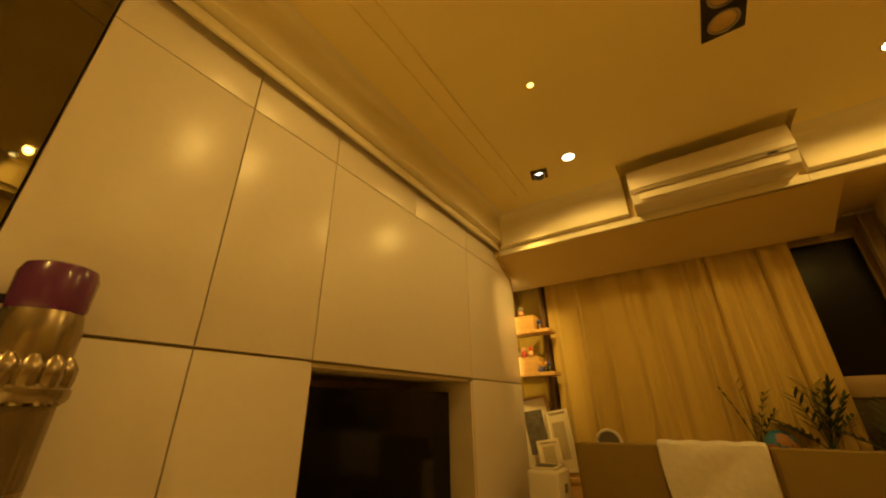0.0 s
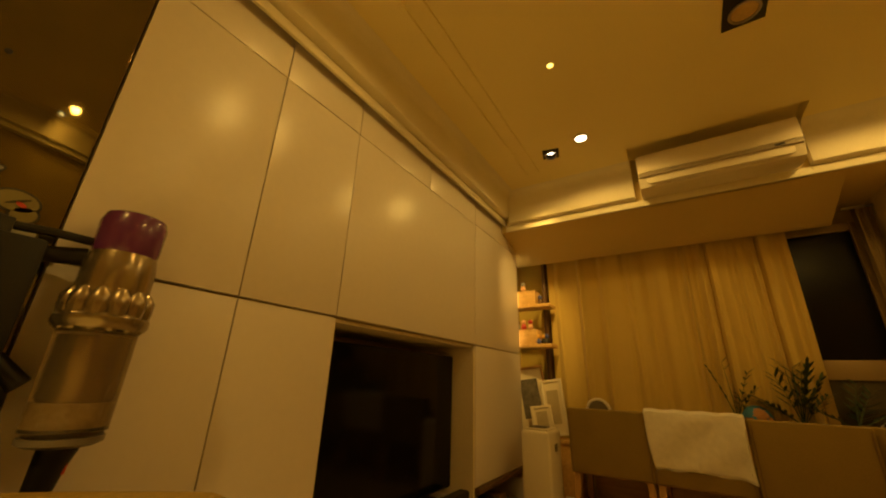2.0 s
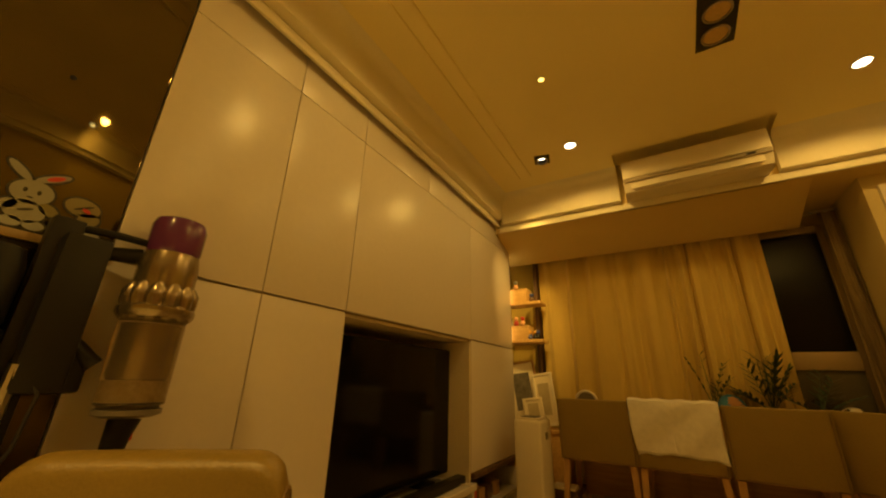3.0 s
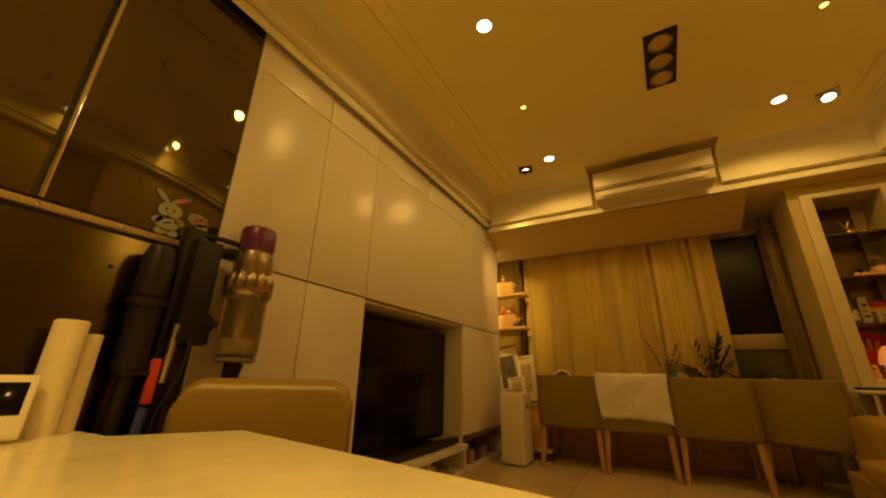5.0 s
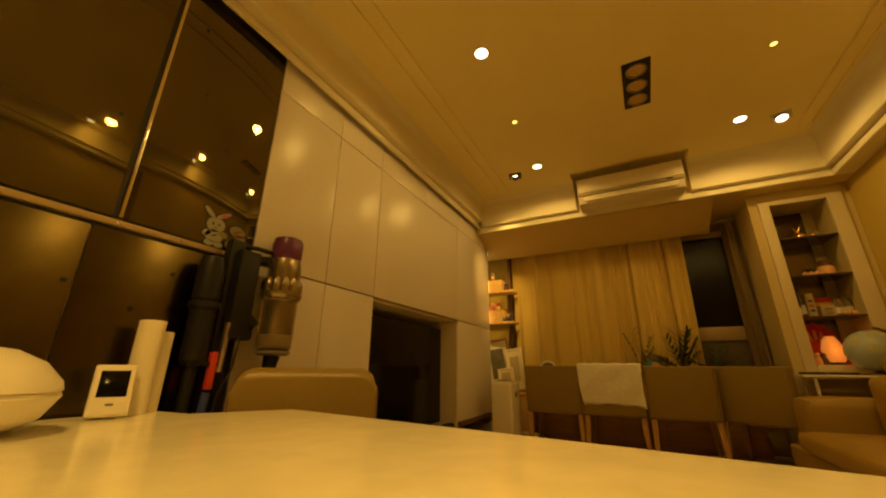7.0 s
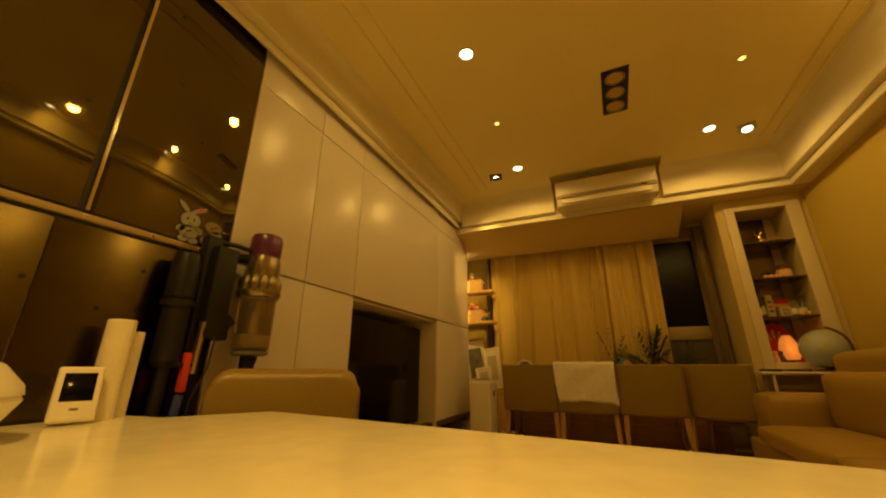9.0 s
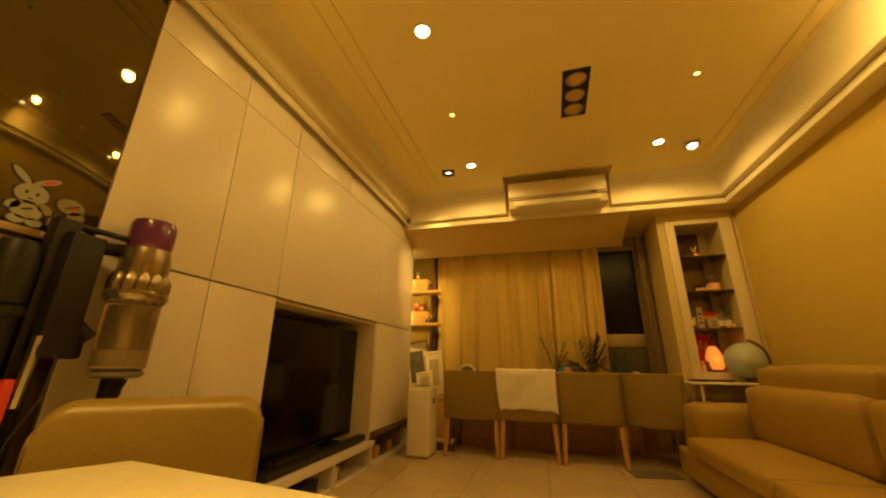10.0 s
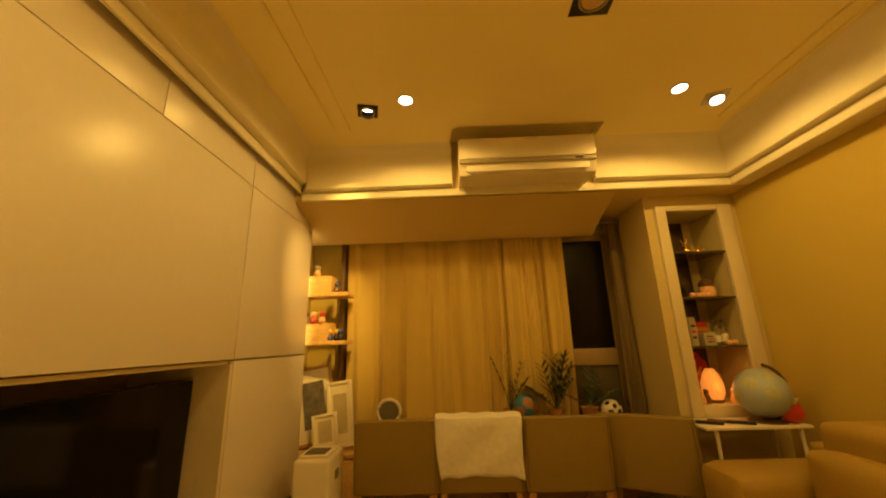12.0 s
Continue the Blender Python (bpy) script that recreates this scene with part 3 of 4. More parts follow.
part("cap", ball(0.012, 0.01, 0, 0.052), GOLD, g2)
cup = thing("shot_glass", "small clear glass on the top board", "glass", (3.166, SY + 0.02, BOARDS[2]))
part("bowl", lathe([(0.016, 0.004), (0.020, 0.05), (0.018, 0.05), (0.014, 0.008)], 16), GLASS, cup)
part("foot", lathe([(0.016, 0), (0.016, 0.0035)], 16), GLASS, cup)
jar = thing("lidded_jar", "round jar with a dark lid on the middle board", "jar", (3.121, SY + 0.02, BOARDS[1]))
part("body", lathe([(0.045, 0), (0.055, 0.02), (0.055, 0.07), (0.045, 0.085)], 24), PEACH, jar)
part("lid", lathe([(0.048, 0.0855), (0.050, 0.11), (0.035, 0.135), (0.012, 0.142)], 24), BROWN, jar, "dark brown lid")
for k, x in enumerate((2.964, 3.000, 3.036, 3.072)):
    p = thing("peach_figure", "small peach coloured round ornament", "ornament", (x, SY - 0.05, BOARDS[1]), group="peach ornaments")
    part("fruit", ball(0.020, 0, 0, 0.019), PEACH, p)
    part("stalk", tube([(0, 0, 0.037), (0.002, 0, 0.045)], 0.003), BROWN, p)


def bottle(x, y, z, h, r, m, capm, label, turn=0.0):
    b = thing("bottle", label, "bottle", (x, y, z), turn, group="bottles on the display shelf")
    part("body", lathe([(r * 0.92, 0), (r, 0.01), (r, h * 0.58), (r * 0.42, h * 0.74), (r * 0.38, h * 0.9)], 18), m, b)
    part("cap", lathe([(r * 0.45, h * 0.901), (r * 0.45, h), (r * 0.3, h * 1.01)], 14), capm, b)
    part("paper_label", lathe([(r * 1.012, h * 0.15), (r * 1.012, h * 0.45)], 18, capped=False), PAPER, b)
    return b


bottle(2.875, SY + 0.03, BOARDS[0], 0.19, 0.026, GLASS, GOLD, "clear liquor bottle with a gold cap")
bottle(2.915, SY + 0.06, BOARDS[0], 0.25, 0.022, BROWN, BLACK_TRIM, "tall dark brown glass bottle")
for k, (x, w, h, m) in enumerate(((2.960, 0.050, 0.20, PAPER), (3.040, 0.080, 0.09, PAPER))):
    c = thing("carton", "white printed gift carton on the shelf", "box", (x, SY + 0.04 - 0.04 * k, BOARDS[0]), group="cartons")
    part("body", box(-w / 2, -0.03, 0, w / 2, 0.03, h, 0.003), PRINT_PALE, c)
    for j in range(3):
        part("print_bar", box(-w * 0.3, -0.0312, h * (0.25 + 0.2 * j), w * 0.3, -0.0302, h * (0.33 + 0.2 * j)), INK if j != 1 else RED, c)
red = thing("red_carton", "red box standing behind bottles", "box", (3.058, SY + 0.11, BOARDS[0]))
part("body", box(-0.06, -0.02, 0, 0.06, 0.02, 0.17, 0.003), REDPAPER, red)
part("band", box(-0.0605, -0.0212, 0.10, 0.0605, -0.0202, 0.13), GOLDPAPER, red)
for x in (3.099, 3.143, 3.184):
    bottle(x, SY - 0.02 + 0.05 * (x > 3.11), BOARDS[0], 0.15 + 0.3 * (x - 3.094), 0.022, GLASS, BROWN, "small glass bottle with a dark stopper")
for x in (3.125, 3.166):
    p = thing("peach_figure", "small peach coloured round ornament", "ornament", (x, SY - 0.08, BOARDS[0]), group="peach ornaments")
    part("fruit", ball(0.020, 0, 0, 0.019), PEACH, p)
    part("stalk", tube([(0, 0, 0.037), (0.002, 0, 0.045)], 0.003), BROWN, p)

fan = thing("red_paper_fan", "red cut-paper decoration leaning at the shelf back", "decoration", (2.969, SY + 0.16, SZ0 + 0.001))
pts = [(0.17 * math.cos(radians(a)) * (1 + 0.06 * (k % 2)), 0.03 + 0.30 * math.sin(radians(a)) * (1 + 0.05 * (k % 2))) for k, a in enumerate(range(-5, 186, 10))]
part("paper", slab(pts, 0, 0.004), REDPAPER, fan)
for k in range(7):
    a = radians(25 + 21 * k)
    part("gold_bar", slab([(0.08 * math.cos(a) - 0.01, 0.05 + 0.15 * math.sin(a)), (0.08 * math.cos(a) + 0.012, 0.05 + 0.15 * math.sin(a)), (0.125 * math.cos(a) + 0.008, 0.05 + 0.23 * math.sin(a)), (0.125 * math.cos(a) - 0.008, 0.05 + 0.23 * math.sin(a))], -0.002, -0.0005), GOLDPAPER, fan)
salt = thing("salt_lamp", "glowing orange salt crystal lamp on a wooden base", "lamp", (2.991, SY - 0.02, SZ0 + 0.001))
part("base", lathe([(0.05, 0), (0.055, 0.012), (0.045, 0.02)], 20), WALNUT, salt)
bm = lathe([(0.050, 0.0205), (0.066, 0.06), (0.064, 0.12), (0.050, 0.18), (0.026, 0.215)], 14)
rnd = random.Random(4)
for v in bm.verts:
    v.co.x *= rnd.uniform(0.9, 1.08)
    v.co.y *= rnd.uniform(0.9, 1.08)
part("crystal", bm, SALT, salt, "rough glowing salt crystal")
point_lamp("salt_lamp_light", (2.991, SY - 0.13, SZ0 + 0.11), 0.5 * K, (1.0, 0.30, 0.05), 0.06)
for x, m in ((2.879, PEACH), (2.915, BROWN), (3.094, PEACH), (3.139, PEACH)):
    f = thing("figurine", "small painted figurine beside the salt lamp", "ornament", (x, SY - 0.06, SZ0 + 0.001), group="figurines by the lamp")
    part("body", lathe([(0.022, 0), (0.026, 0.02), (0.014, 0.06)], 14), m, f)
    part("top", ball(0.017, 0, 0, 0.074), m, f)

# ---------------------------------------------------------------- side tray table and globe
tray = thing("side_table", "white metal side table with a thin top", "table", (2.957, EDGE - 0.145, 0))
part("top", box(-0.30, -0.13, 0.662, 0.30, 0.13, 0.680, 0.008), PLASTIC_WHITE, tray)
for sx in (-0.24, 0.26):
    for sy in (-0.10, 0.10):
        part("leg", tube([(sx, sy, 0), (sx * 0.95, sy, 0.661)], 0.011), PLASTIC_WHITE, tray)
for x, y, m in ((2.74, 3.97, BLACK_TRIM), (2.83, 4.00, BROWN), (2.91, 3.95, BLACK_TRIM)):
    r = thing("remote_control", "dark slim remote control lying on the side table", "remote", (x, y, 0.6805), 60, group="remotes on the side table")
    part("body", box(-0.02, -0.07, 0, 0.02, 0.07, 0.016, 0.005), m, r)
    for j in range(4):
        part("button", box(-0.006, -0.05 + 0.03 * j, 0.0162, 0.006, -0.04 + 0.03 * j, 0.018), PLASTIC_GREY, r)
gl = thing("globe", "large pale blue globe on a dark stand", "globe", (3.10, EDGE - 0.16, 0.6805))
part("stand", lathe([(0.095, 0), (0.10, 0.008), (0.03, 0.014), (0.016, 0.024)], 24), BROWN, gl)
part("sphere", ball(0.140, 0, 0, 0.162, u=32, v=20), GLOBE_BLUE, gl)


def land(cx_deg, cz_deg, size, r, cz, n=22, seed=1):
    out = bmesh.new()
    rnd = random.Random(seed)
    c = Vector((math.cos(radians(cx_deg)) * math.cos(radians(cz_deg)), math.sin(radians(cx_deg)) * math.cos(radians(cz_deg)), math.sin(radians(cz_deg))))
    u = c.orthogonal().normalized()
    v = c.cross(u)
    ctr = out.verts.new(c * (r + 0.0012) + Vector((0, 0, cz)))
    mid, ring = [], []
    for k in range(n):
        a = 2 * math.pi * k / n
        s = size * rnd.uniform(0.65, 1.15)
        d = u * math.cos(a) + v * math.sin(a)
        mid.append(out.verts.new((c + d * s * 0.5).normalized() * (r + 0.0012) + Vector((0, 0, cz))))
        ring.append(out.verts.new((c + d * s).normalized() * (r + 0.0012) + Vector((0, 0, cz))))
    for k in range(n):
        j = (k + 1) % n
        out.faces.new((ctr, mid[k], mid[j]))
        out.faces.new((mid[k], ring[k], ring[j], mid[j]))
    return out


for k, (a, b, s) in enumerate(((-105, 5, 0.30), (-150, 30, 0.35), (-60, -20, 0.3), (-95, 50, 0.25), (170, -10, 0.4), (-30, 35, 0.35))):
    part("land", land(a, b, s, 0.140, 0.162, seed=k), GLOBE_LAND, gl)
part("arc", tube([(0.166 * math.sin(radians(t)), 0.0, 0.166 - 0.160 * math.cos(radians(t))) for t in range(0, 166, 11)], 0.010), BROWN, gl, "dark curved bracket")

# ---------------------------------------------------------------- air conditioner and ceiling lights
ac = thing("air_conditioner", "white split air conditioner set in a ceiling recess", "air conditioner", (0, 0, 0))
AX0, AX1, AY, AZ0, AZ1 = 1.318, 2.217, 3.75, 2.240, 2.515
bm = bmesh.new()
prof = [(AY + 0.26, AZ0 + 0.03), (AY + 0.08, AZ0), (AY + 0.035, AZ0 + 0.015), (AY + 0.012, AZ0 + 0.075), (AY, AZ0 + 0.105), (AY, AZ1 - 0.03), (AY + 0.03, AZ1), (AY + 0.26, AZ1)]
a = [bm.verts.new((AX0, y, z)) for y, z in prof]
b = [bm.verts.new((AX1, y, z)) for y, z in prof]
bm.faces.new(a)
bm.faces.new(b[::-1])
for k in range(len(prof)):
    j = (k + 1) % len(prof)
    bm.faces.new((a[k], a[j], b[j], b[k]))
part("body", bm, PLASTIC_WHITE, ac)
part("front_panel", box(AX0 + 0.003, AY - 0.010, AZ0 + 0.118, AX1 - 0.003, AY - 0.001, AZ1 - 0.012, 0.004), PLASTIC_WHITE, ac)
part("grey_band", box(AX0 + 0.002, AY - 0.008, AZ0 + 0.086, AX1 - 0.002, AY + 0.006, AZ0 + 0.114, 0.003), AC_GREY, ac, "grey strip with display")
part("louvre", box(AX0 + 0.05, AY + 0.004, AZ0 + 0.030, AX1 - 0.05, AY + 0.016, AZ0 + 0.074, 0.003), PLASTIC_WHITE, ac)
part("display", box(AX1 - 0.14, AY - 0.0095, AZ0 + 0.092, AX1 - 0.09, AY - 0.0082, AZ0 + 0.108), BLACK_TRIM, ac)
part("mount", box(AX0 + 0.05, AY + 0.2601, AZ0 + 0.05, AX1 - 0.05, CY + 0.001, AZ1 - 0.02), CARCASS, ac)

for k, (x, y) in enumerate(DOWN):
    d = thing("downlight", "round recessed ceiling light, switched on", "ceiling light", (x, y, CEIL), group="round downlights")
    part("rim", lathe([(0.052, 0.004), (0.052, -0.004), (0.040, -0.006), (0.040, 0.004)], 28, capped=False), TRIM_PAINT, d)
    part("bulb", lathe([(0.0395, -0.0005), (0.0395, -0.003), (0.02, -0.005)], 28), BULB, d, "glowing warm disc")
for x, y in ((1.006, 2.66), (2.604, 2.645)):
    d = thing("star_light", "tiny amber ceiling light, switched on", "ceiling light", (x, y, CEIL), group="tiny amber lights")
    part("rim", lathe([(0.026, 0.003), (0.026, -0.003), (0.017, -0.004), (0.017, 0.003)], 20, capped=False), TRIM_PAINT, d)
    part("bulb", lathe([(0.0165, -0.0005), (0.0165, -0.003), (0.008, -0.004)], 20), BULB_AMBER, d, "small amber glowing lens")
tri = thing("triple_light", "black framed ceiling light with three unlit lamps", "ceiling light", (1.871, 2.655, CEIL), -1.5)
part("frame", box(-0.085, -0.235, -0.004, 0.085, 0.235, 0.004, 0.002), BLACK_TRIM, tri)
for y in (-0.15, 0.0, 0.15):
    ring = part("ring", lathe([(0.064, -0.0045), (0.064, -0.010), (0.054, -0.012), (0.054, -0.0045)], 28, cy=y, capped=False), STEEL, tri)
    part("lens", lathe([(0.0535, -0.0046), (0.050, -0.008), (0.02, -0.011)], 28, cy=y), BULB_OFF, ring, "unlit frosted lamp face")


def gimbal(x, y, size, lit, turn):
    d = thing("gimbal_spot", "square recessed gimbal spotlight, switched on", "ceiling light", (x, y, CEIL), turn, group="square gimbal spots")
    part("frame", box(-size, -size, -0.004, size, size, 0.004, 0.002), BLACK_TRIM if lit < 0.04 else STEEL, d)
    hd = part("head", lathe([(size * 0.72, -0.005), (size * 0.72, -0.03), (size * 0.6, -0.035), (size * 0.6, -0.02)], 24, capped=False), STEEL, d)
    hd.matrix_local = pose(0, 0, 0.006, -14, 0, 0)
    face = part("bulb", lathe([(size * 0.58, -0.021), (size * 0.5, -0.026), (0.01, -0.030)], 24), BULB, hd, "glowing lamp face")
    if lit < 0.04:
        face.matrix_local = pose(0, -size * 0.34, 0) @ Matrix.Diagonal((1.0, 0.36, 1.0, 1.0))


gimbal(0.768, 3.492, 0.060, 0.03, 12)
gimbal(2.862, 3.504, 0.062, 0.05, -20)
gimbal(2.95, 1.90, 0.062, 0.05, -60)

# ---------------------------------------------------------------- dining chairs by the window


def leg(x0, y0, x1, y1, z, r0=0.017, r1=0.021):
    out = bmesh.new()
    a = [out.verts.new((x0 + dx * r0, y0 + dy * r0, 0)) for dx, dy in ((-1, -1), (1, -1), (1, 1), (-1, 1))]
    b = [out.verts.new((x1 + dx * r1, y1 + dy * r1, z)) for dx, dy in ((-1, -1), (1, -1), (1, 1), (-1, 1))]
    out.faces.new(a[::-1])
    out.faces.new(b)
    for k in range(4):
        j = (k + 1) % 4
        out.faces.new((a[k], a[j], b[j], b[k]))
    bmesh.ops.bevel(out, geom=list(out.edges), offset=0.003, segments=1, affect="EDGES")
    return out


def dining_chair(w=0.52, h=0.735):
    c = thing("dining_chair", "low-backed brown leather dining chair on wooden legs", "chair", (0, 0, 0), group="chairs by the window")
    bm = box(-w / 2, -0.035, 0.315, w / 2, 0.035, h, 0.014, 3)
    for v in bm.verts:
        v.co.y -= 0.035 * (v.co.z - 0.315) / 0.42
    part("backrest", bm, LEATHER_BROWN, c)
    part("seat", box(-w / 2 + 0.01, 0.036, 0.345, w / 2 - 0.01, 0.43, 0.430, 0.02, 3), LEATHER_BROWN, c)
    part("seat_frame", box(-w / 2 + 0.03, 0.037, 0.300, w / 2 - 0.03, 0.41, 0.344, 0.004), OAK_X, c)
    for s in (-1, 1):
        part("leg", leg(s * (w / 2 - 0.020), -0.055, s * (w / 2 - 0.035), 0.0, 0.314), OAK, c)
        part("leg", leg(s * (w / 2 - 0.030), 0.40, s * (w / 2 - 0.045), 0.38, 0.299), OAK, c)
    for s in (-1, 1):
        part("seam", tube([(s * (w / 2 - 0.016), -0.0385 - 0.0015, 0.33), (s * (w / 2 - 0.016), -0.0735, h - 0.02)], 0.0022), PIPING, c)
    return c


c1 = dining_chair()
c1.matrix_world = pose(0.86, 4.08, 0, 0, 0, 1)
c2 = copy_thing(c1, pose(1.375, 4.085, 0, 0, 0, 0))
c3 = copy_thing(c1, pose(1.905, 4.07, 0, 0, 0, -1.5))
c4 = copy_thing(c1, pose(2.385, 4.03, 0, 0, 0, -27))
tagged(c4, "brown leather dining chair turned aside by the window")
tagged(c2, "brown leather dining chair under a hung towel")

tw = thing("towel", "cream terry towel hung over a chair back", "towel", (1.375, 4.085, 0))
bm = bmesh.new()
grid = []
rnd = random.Random(11)
for i in range(41):
    u = i / 40
    x = -0.265 + 0.53 * u
    low = 0.385 + 0.028 * math.sin(2.6 * u + 0.4) + 0.004 * math.sin(17 * u)
    line = [(0.062, 0.47), (0.060, 0.60), (0.028, 0.728), (0.0, 0.752), (-0.045, 0.752), (-0.085, 0.740)]
    line += [(-0.092 + 0.05 * k / 14 + 0.006 * math.sin(9 * u + 0.5 * k), 0.735 + (low - 0.735) * k / 14) for k in range(1, 15)]
    if i in (0, 40):
        line = [(y * 0.97, z) for y, z in line]
    grid.append([bm.verts.new((x + 0.010 * math.sin(8 * z) + (0.022 * (0.735 - z) / 0.36 if y < -0.03 and u < 0.5 else 0), y, z + 0.003 * math.sin(23 * u))) for y, z in line])
for a, b in zip(grid, grid[1:]):
    for j in range(len(a) - 1):
        bm.faces.new((a[j], a[j + 1], b[j + 1], b[j]))
ob = part("cloth", bm, TOWEL, tw)
md = ob.modifiers.new("thick", "SOLIDIFY")
md.thickness, md.offset = 0.007, 1.0

# long low cupboard and table under the window
cup = thing("window_cupboard", "long wooden cupboard under the curtain", "cupboard", (0, 0, 0))
part("body", box(0.66, 4.535, 0.0, 2.52, 4.618, 0.56, 0.003), OAK_X, cup)
part("top", box(0.65, 4.515, 0.562, 2.53, 4.622, 0.592, 0.004), OAK_X, cup)
for k in range(5):
    x = 0.68 + 0.366 * k
    dr = part("drawer_front", box(x, 4.523, 0.05, x + 0.355, 4.534, 0.54, 0.002), OAK_X, cup)
    part("knob", ball(0.008, x + 0.18, 4.517, 0.46), STEEL, dr)

# plants on the cupboard


def leaf_blade(out, base, tip, w):
    base, tip = Vector(base), Vector(tip)
    d = tip - base
    s = d.cross(Vector((0, 0, 1)))
    s = (s.normalized() if s.length > 1e-5 else Vector((1, 0, 0))) * w
    sag = Vector((0, 0, -0.10 * d.length))
    rows = [(0.0, 0.25), (0.35, 1.0), (0.7, 0.8), (1.0, 0.05)]
    prev = None
    for f, ww in rows:
        p = base + d * f + sag * f * f
        cur_ = (out.verts.new(p - s * ww), out.verts.new(p + s * ww))
        if prev:
            out.faces.new((prev[0], prev[1], cur_[1], cur_[0]))
        prev = cur_


def potted_palm(x, y, z, h, n, seed, spread, label, width=0.010):
    rnd = random.Random(seed)
    p = thing("potted_plant", label, "plant", (x, y, z), group="plants by the window")
    part("pot", lathe([(0.045, 0), (0.06, 0.09), (0.065, 0.10), (0.056, 0.10), (0.05, 0.085)], 20), POT, p)
    for k in range(n):
        a, e = rnd.uniform(0, 6.28), rnd.uniform(0.35, 1.0)
        out = bmesh.new()
        pts = []
        for j in range(7):
            f = j / 6
            pts.append(Vector((math.cos(a) * spread * f * (1.1 - e * 0.8), math.sin(a) * spread * 0.6 * f * (1.1 - e * 0.8), 0.085 + h * e * (f - 0.28 * f * f * (1.4 - e)))))
        tube(pts, 0.0035, 5, bm=out, taper=0.4)
        for j in range(2, 7):
            d = (pts[j] - pts[j - 1]).normalized()
            side = d.cross(Vector((0, 0, 1))).normalized() if abs(d.z) < 0.98 else Vector((1, 0, 0))
            for s in (-1, 1):
                leaf_blade(out, pts[j], pts[j] + (side * s * 0.7 + d * 0.7).normalized() * spread * rnd.uniform(0.25, 0.45), width)
        part("frond", out, LEAF, p)
    return p


potted_palm(2.00, 4.565, 0.592, 0.44, 12, 5, 0.30, "leafy green potted palm on the window cupboard")
potted_palm(1.66, 4.565, 0.592, 0.80, 5, 9, 0.20, "slender potted plant with thin stems", 0.006)
potted_palm(2.25, 4.565, 0.592, 0.42, 7, 21, 0.30, "dark leafy potted plant by the window", 0.008)
tg = thing("small_globe", "small bright blue and orange toy globe", "globe", (1.765, 4.56, 0.592))
part("foot", lathe([(0.04, 0), (0.042, 0.008), (0.01, 0.02), (0.008, 0.03)], 18), PLASTIC_WHITE, tg)
part("sphere", ball(0.088, 0, 0, 0.118, u=24, v=14), GLOBE_DEEP, tg)
for k, (a, b, s) in enumerate(((-80, 25, 0.6), (-130, -15, 0.5), (-40, -10, 0.5))):
    part("land", land(a, b, s, 0.088, 0.118, seed=40 + k), POT, tg)
mr = thing("round_mirror", "round white framed mirror standing by the curtain", "mirror", (0.725, 4.565, 0.592))
part("foot", lathe([(0.05, 0), (0.05, 0.010), (0.014, 0.016), (0.012, 0.022)], 20), PLASTIC_WHITE, mr)
part("ring", tube([(0.088 * math.cos(t / 32 * 2 * math.pi), 0, 0.105 + 0.085 * math.sin(t / 32 * 2 * math.pi)) for t in range(33)], 0.013, 10), PLASTIC_WHITE, mr)
part("mirror_face", lathe([(0.082, -0.004), (0.082, 0.004)], 32), PLASTIC_GREY, mr).matrix_local = pose(0, 0, 0.105, 90, 0, 0)
hm = thing("ball", "white ball with dark panels by the window", "ball", (2.41, 4.56, 0.592))
part("skin", ball(0.075, 0, 0, 0.075, u=24, v=16), PLASTIC_WHITE, hm)
for k, (a, e) in enumerate(((-90, 30), (-140, 45), (-40, 40), (-65, 0), (-115, 0))):
    part("panel", land(a, e, 0.28, 0.075, 0.075, n=6, seed=60 + k), BLACK_TRIM, hm)

ls = thing("light_strip", "glowing warm light strip along the cabinet end", "light strip", (0.085, Y4 + 0.004, 1.15))
part("channel", box(-0.012, 0.0, 0.0, 0.012, 0.008, 1.02, 0.002), STEEL, ls)
part("diffuser", box(-0.009, 0.0085, 0.01, 0.009, 0.012, 1.01, 0.001), BULB_SOFT, ls, "glowing warm diffuser")

# ---------------------------------------------------------------- alcove beside the cabinets: shelves and pictures
for k, z in enumerate((1.575, 1.205)):
    s = thing("wall_shelf", "pale pine box shelf on the alcove wall", "shelf", (0.02, 4.40, z), group="alcove shelves")
    part("board", box(-0.02, 0.0, 0.0, 0.40, 0.20, 0.030, 0.003), PINE, s)
    part("crate_front", box(0.0, 0.01, 0.0305, 0.265, 0.022, 0.165, 0.002), PINE, s)
    part("crate_side", box(0.254, 0.0225, 0.0305, 0.265, 0.18, 0.165, 0.002), PINE, s)
    part("crate_floor", box(0.0, 0.0225, 0.0305, 0.253, 0.18, 0.04), PINE, s)
TOYS = ((0.17, 4.416, 1.7405, PEACH, STICKER_GREY), (0.32, 4.45, 1.6055, BROWN, BLUE), (0.10, 4.416, 1.3705, STICKER_GREY, BROWN), (0.16, 4.416, 1.3705, RED, PEACH), (0.225, 4.416, 1.3705, PEACH, RED),
             (0.29, 4.43, 1.2355, BLUE, GOLDPAPER), (0.335, 4.45, 1.2355, BLACK_TRIM, GOLDPAPER), (0.37, 4.43, 1.2355, BLACK_TRIM, BLUE))
for x, y, z, m, n in TOYS:
    f = thing("toy_figurine", "tiny painted toy on the alcove shelf", "toy", (x, y, z), group="toys on alcove shelves")
    part("body", lathe([(0.020, 0), (0.027, 0.017), (0.017, 0.048)], 12), m, f)
    part("top", ball(0.022, 0, 0, 0.066), n, f)
bw = thing("side_cupboard", "low pine cupboard in the alcove", "cupboard", (0, 0, 0))
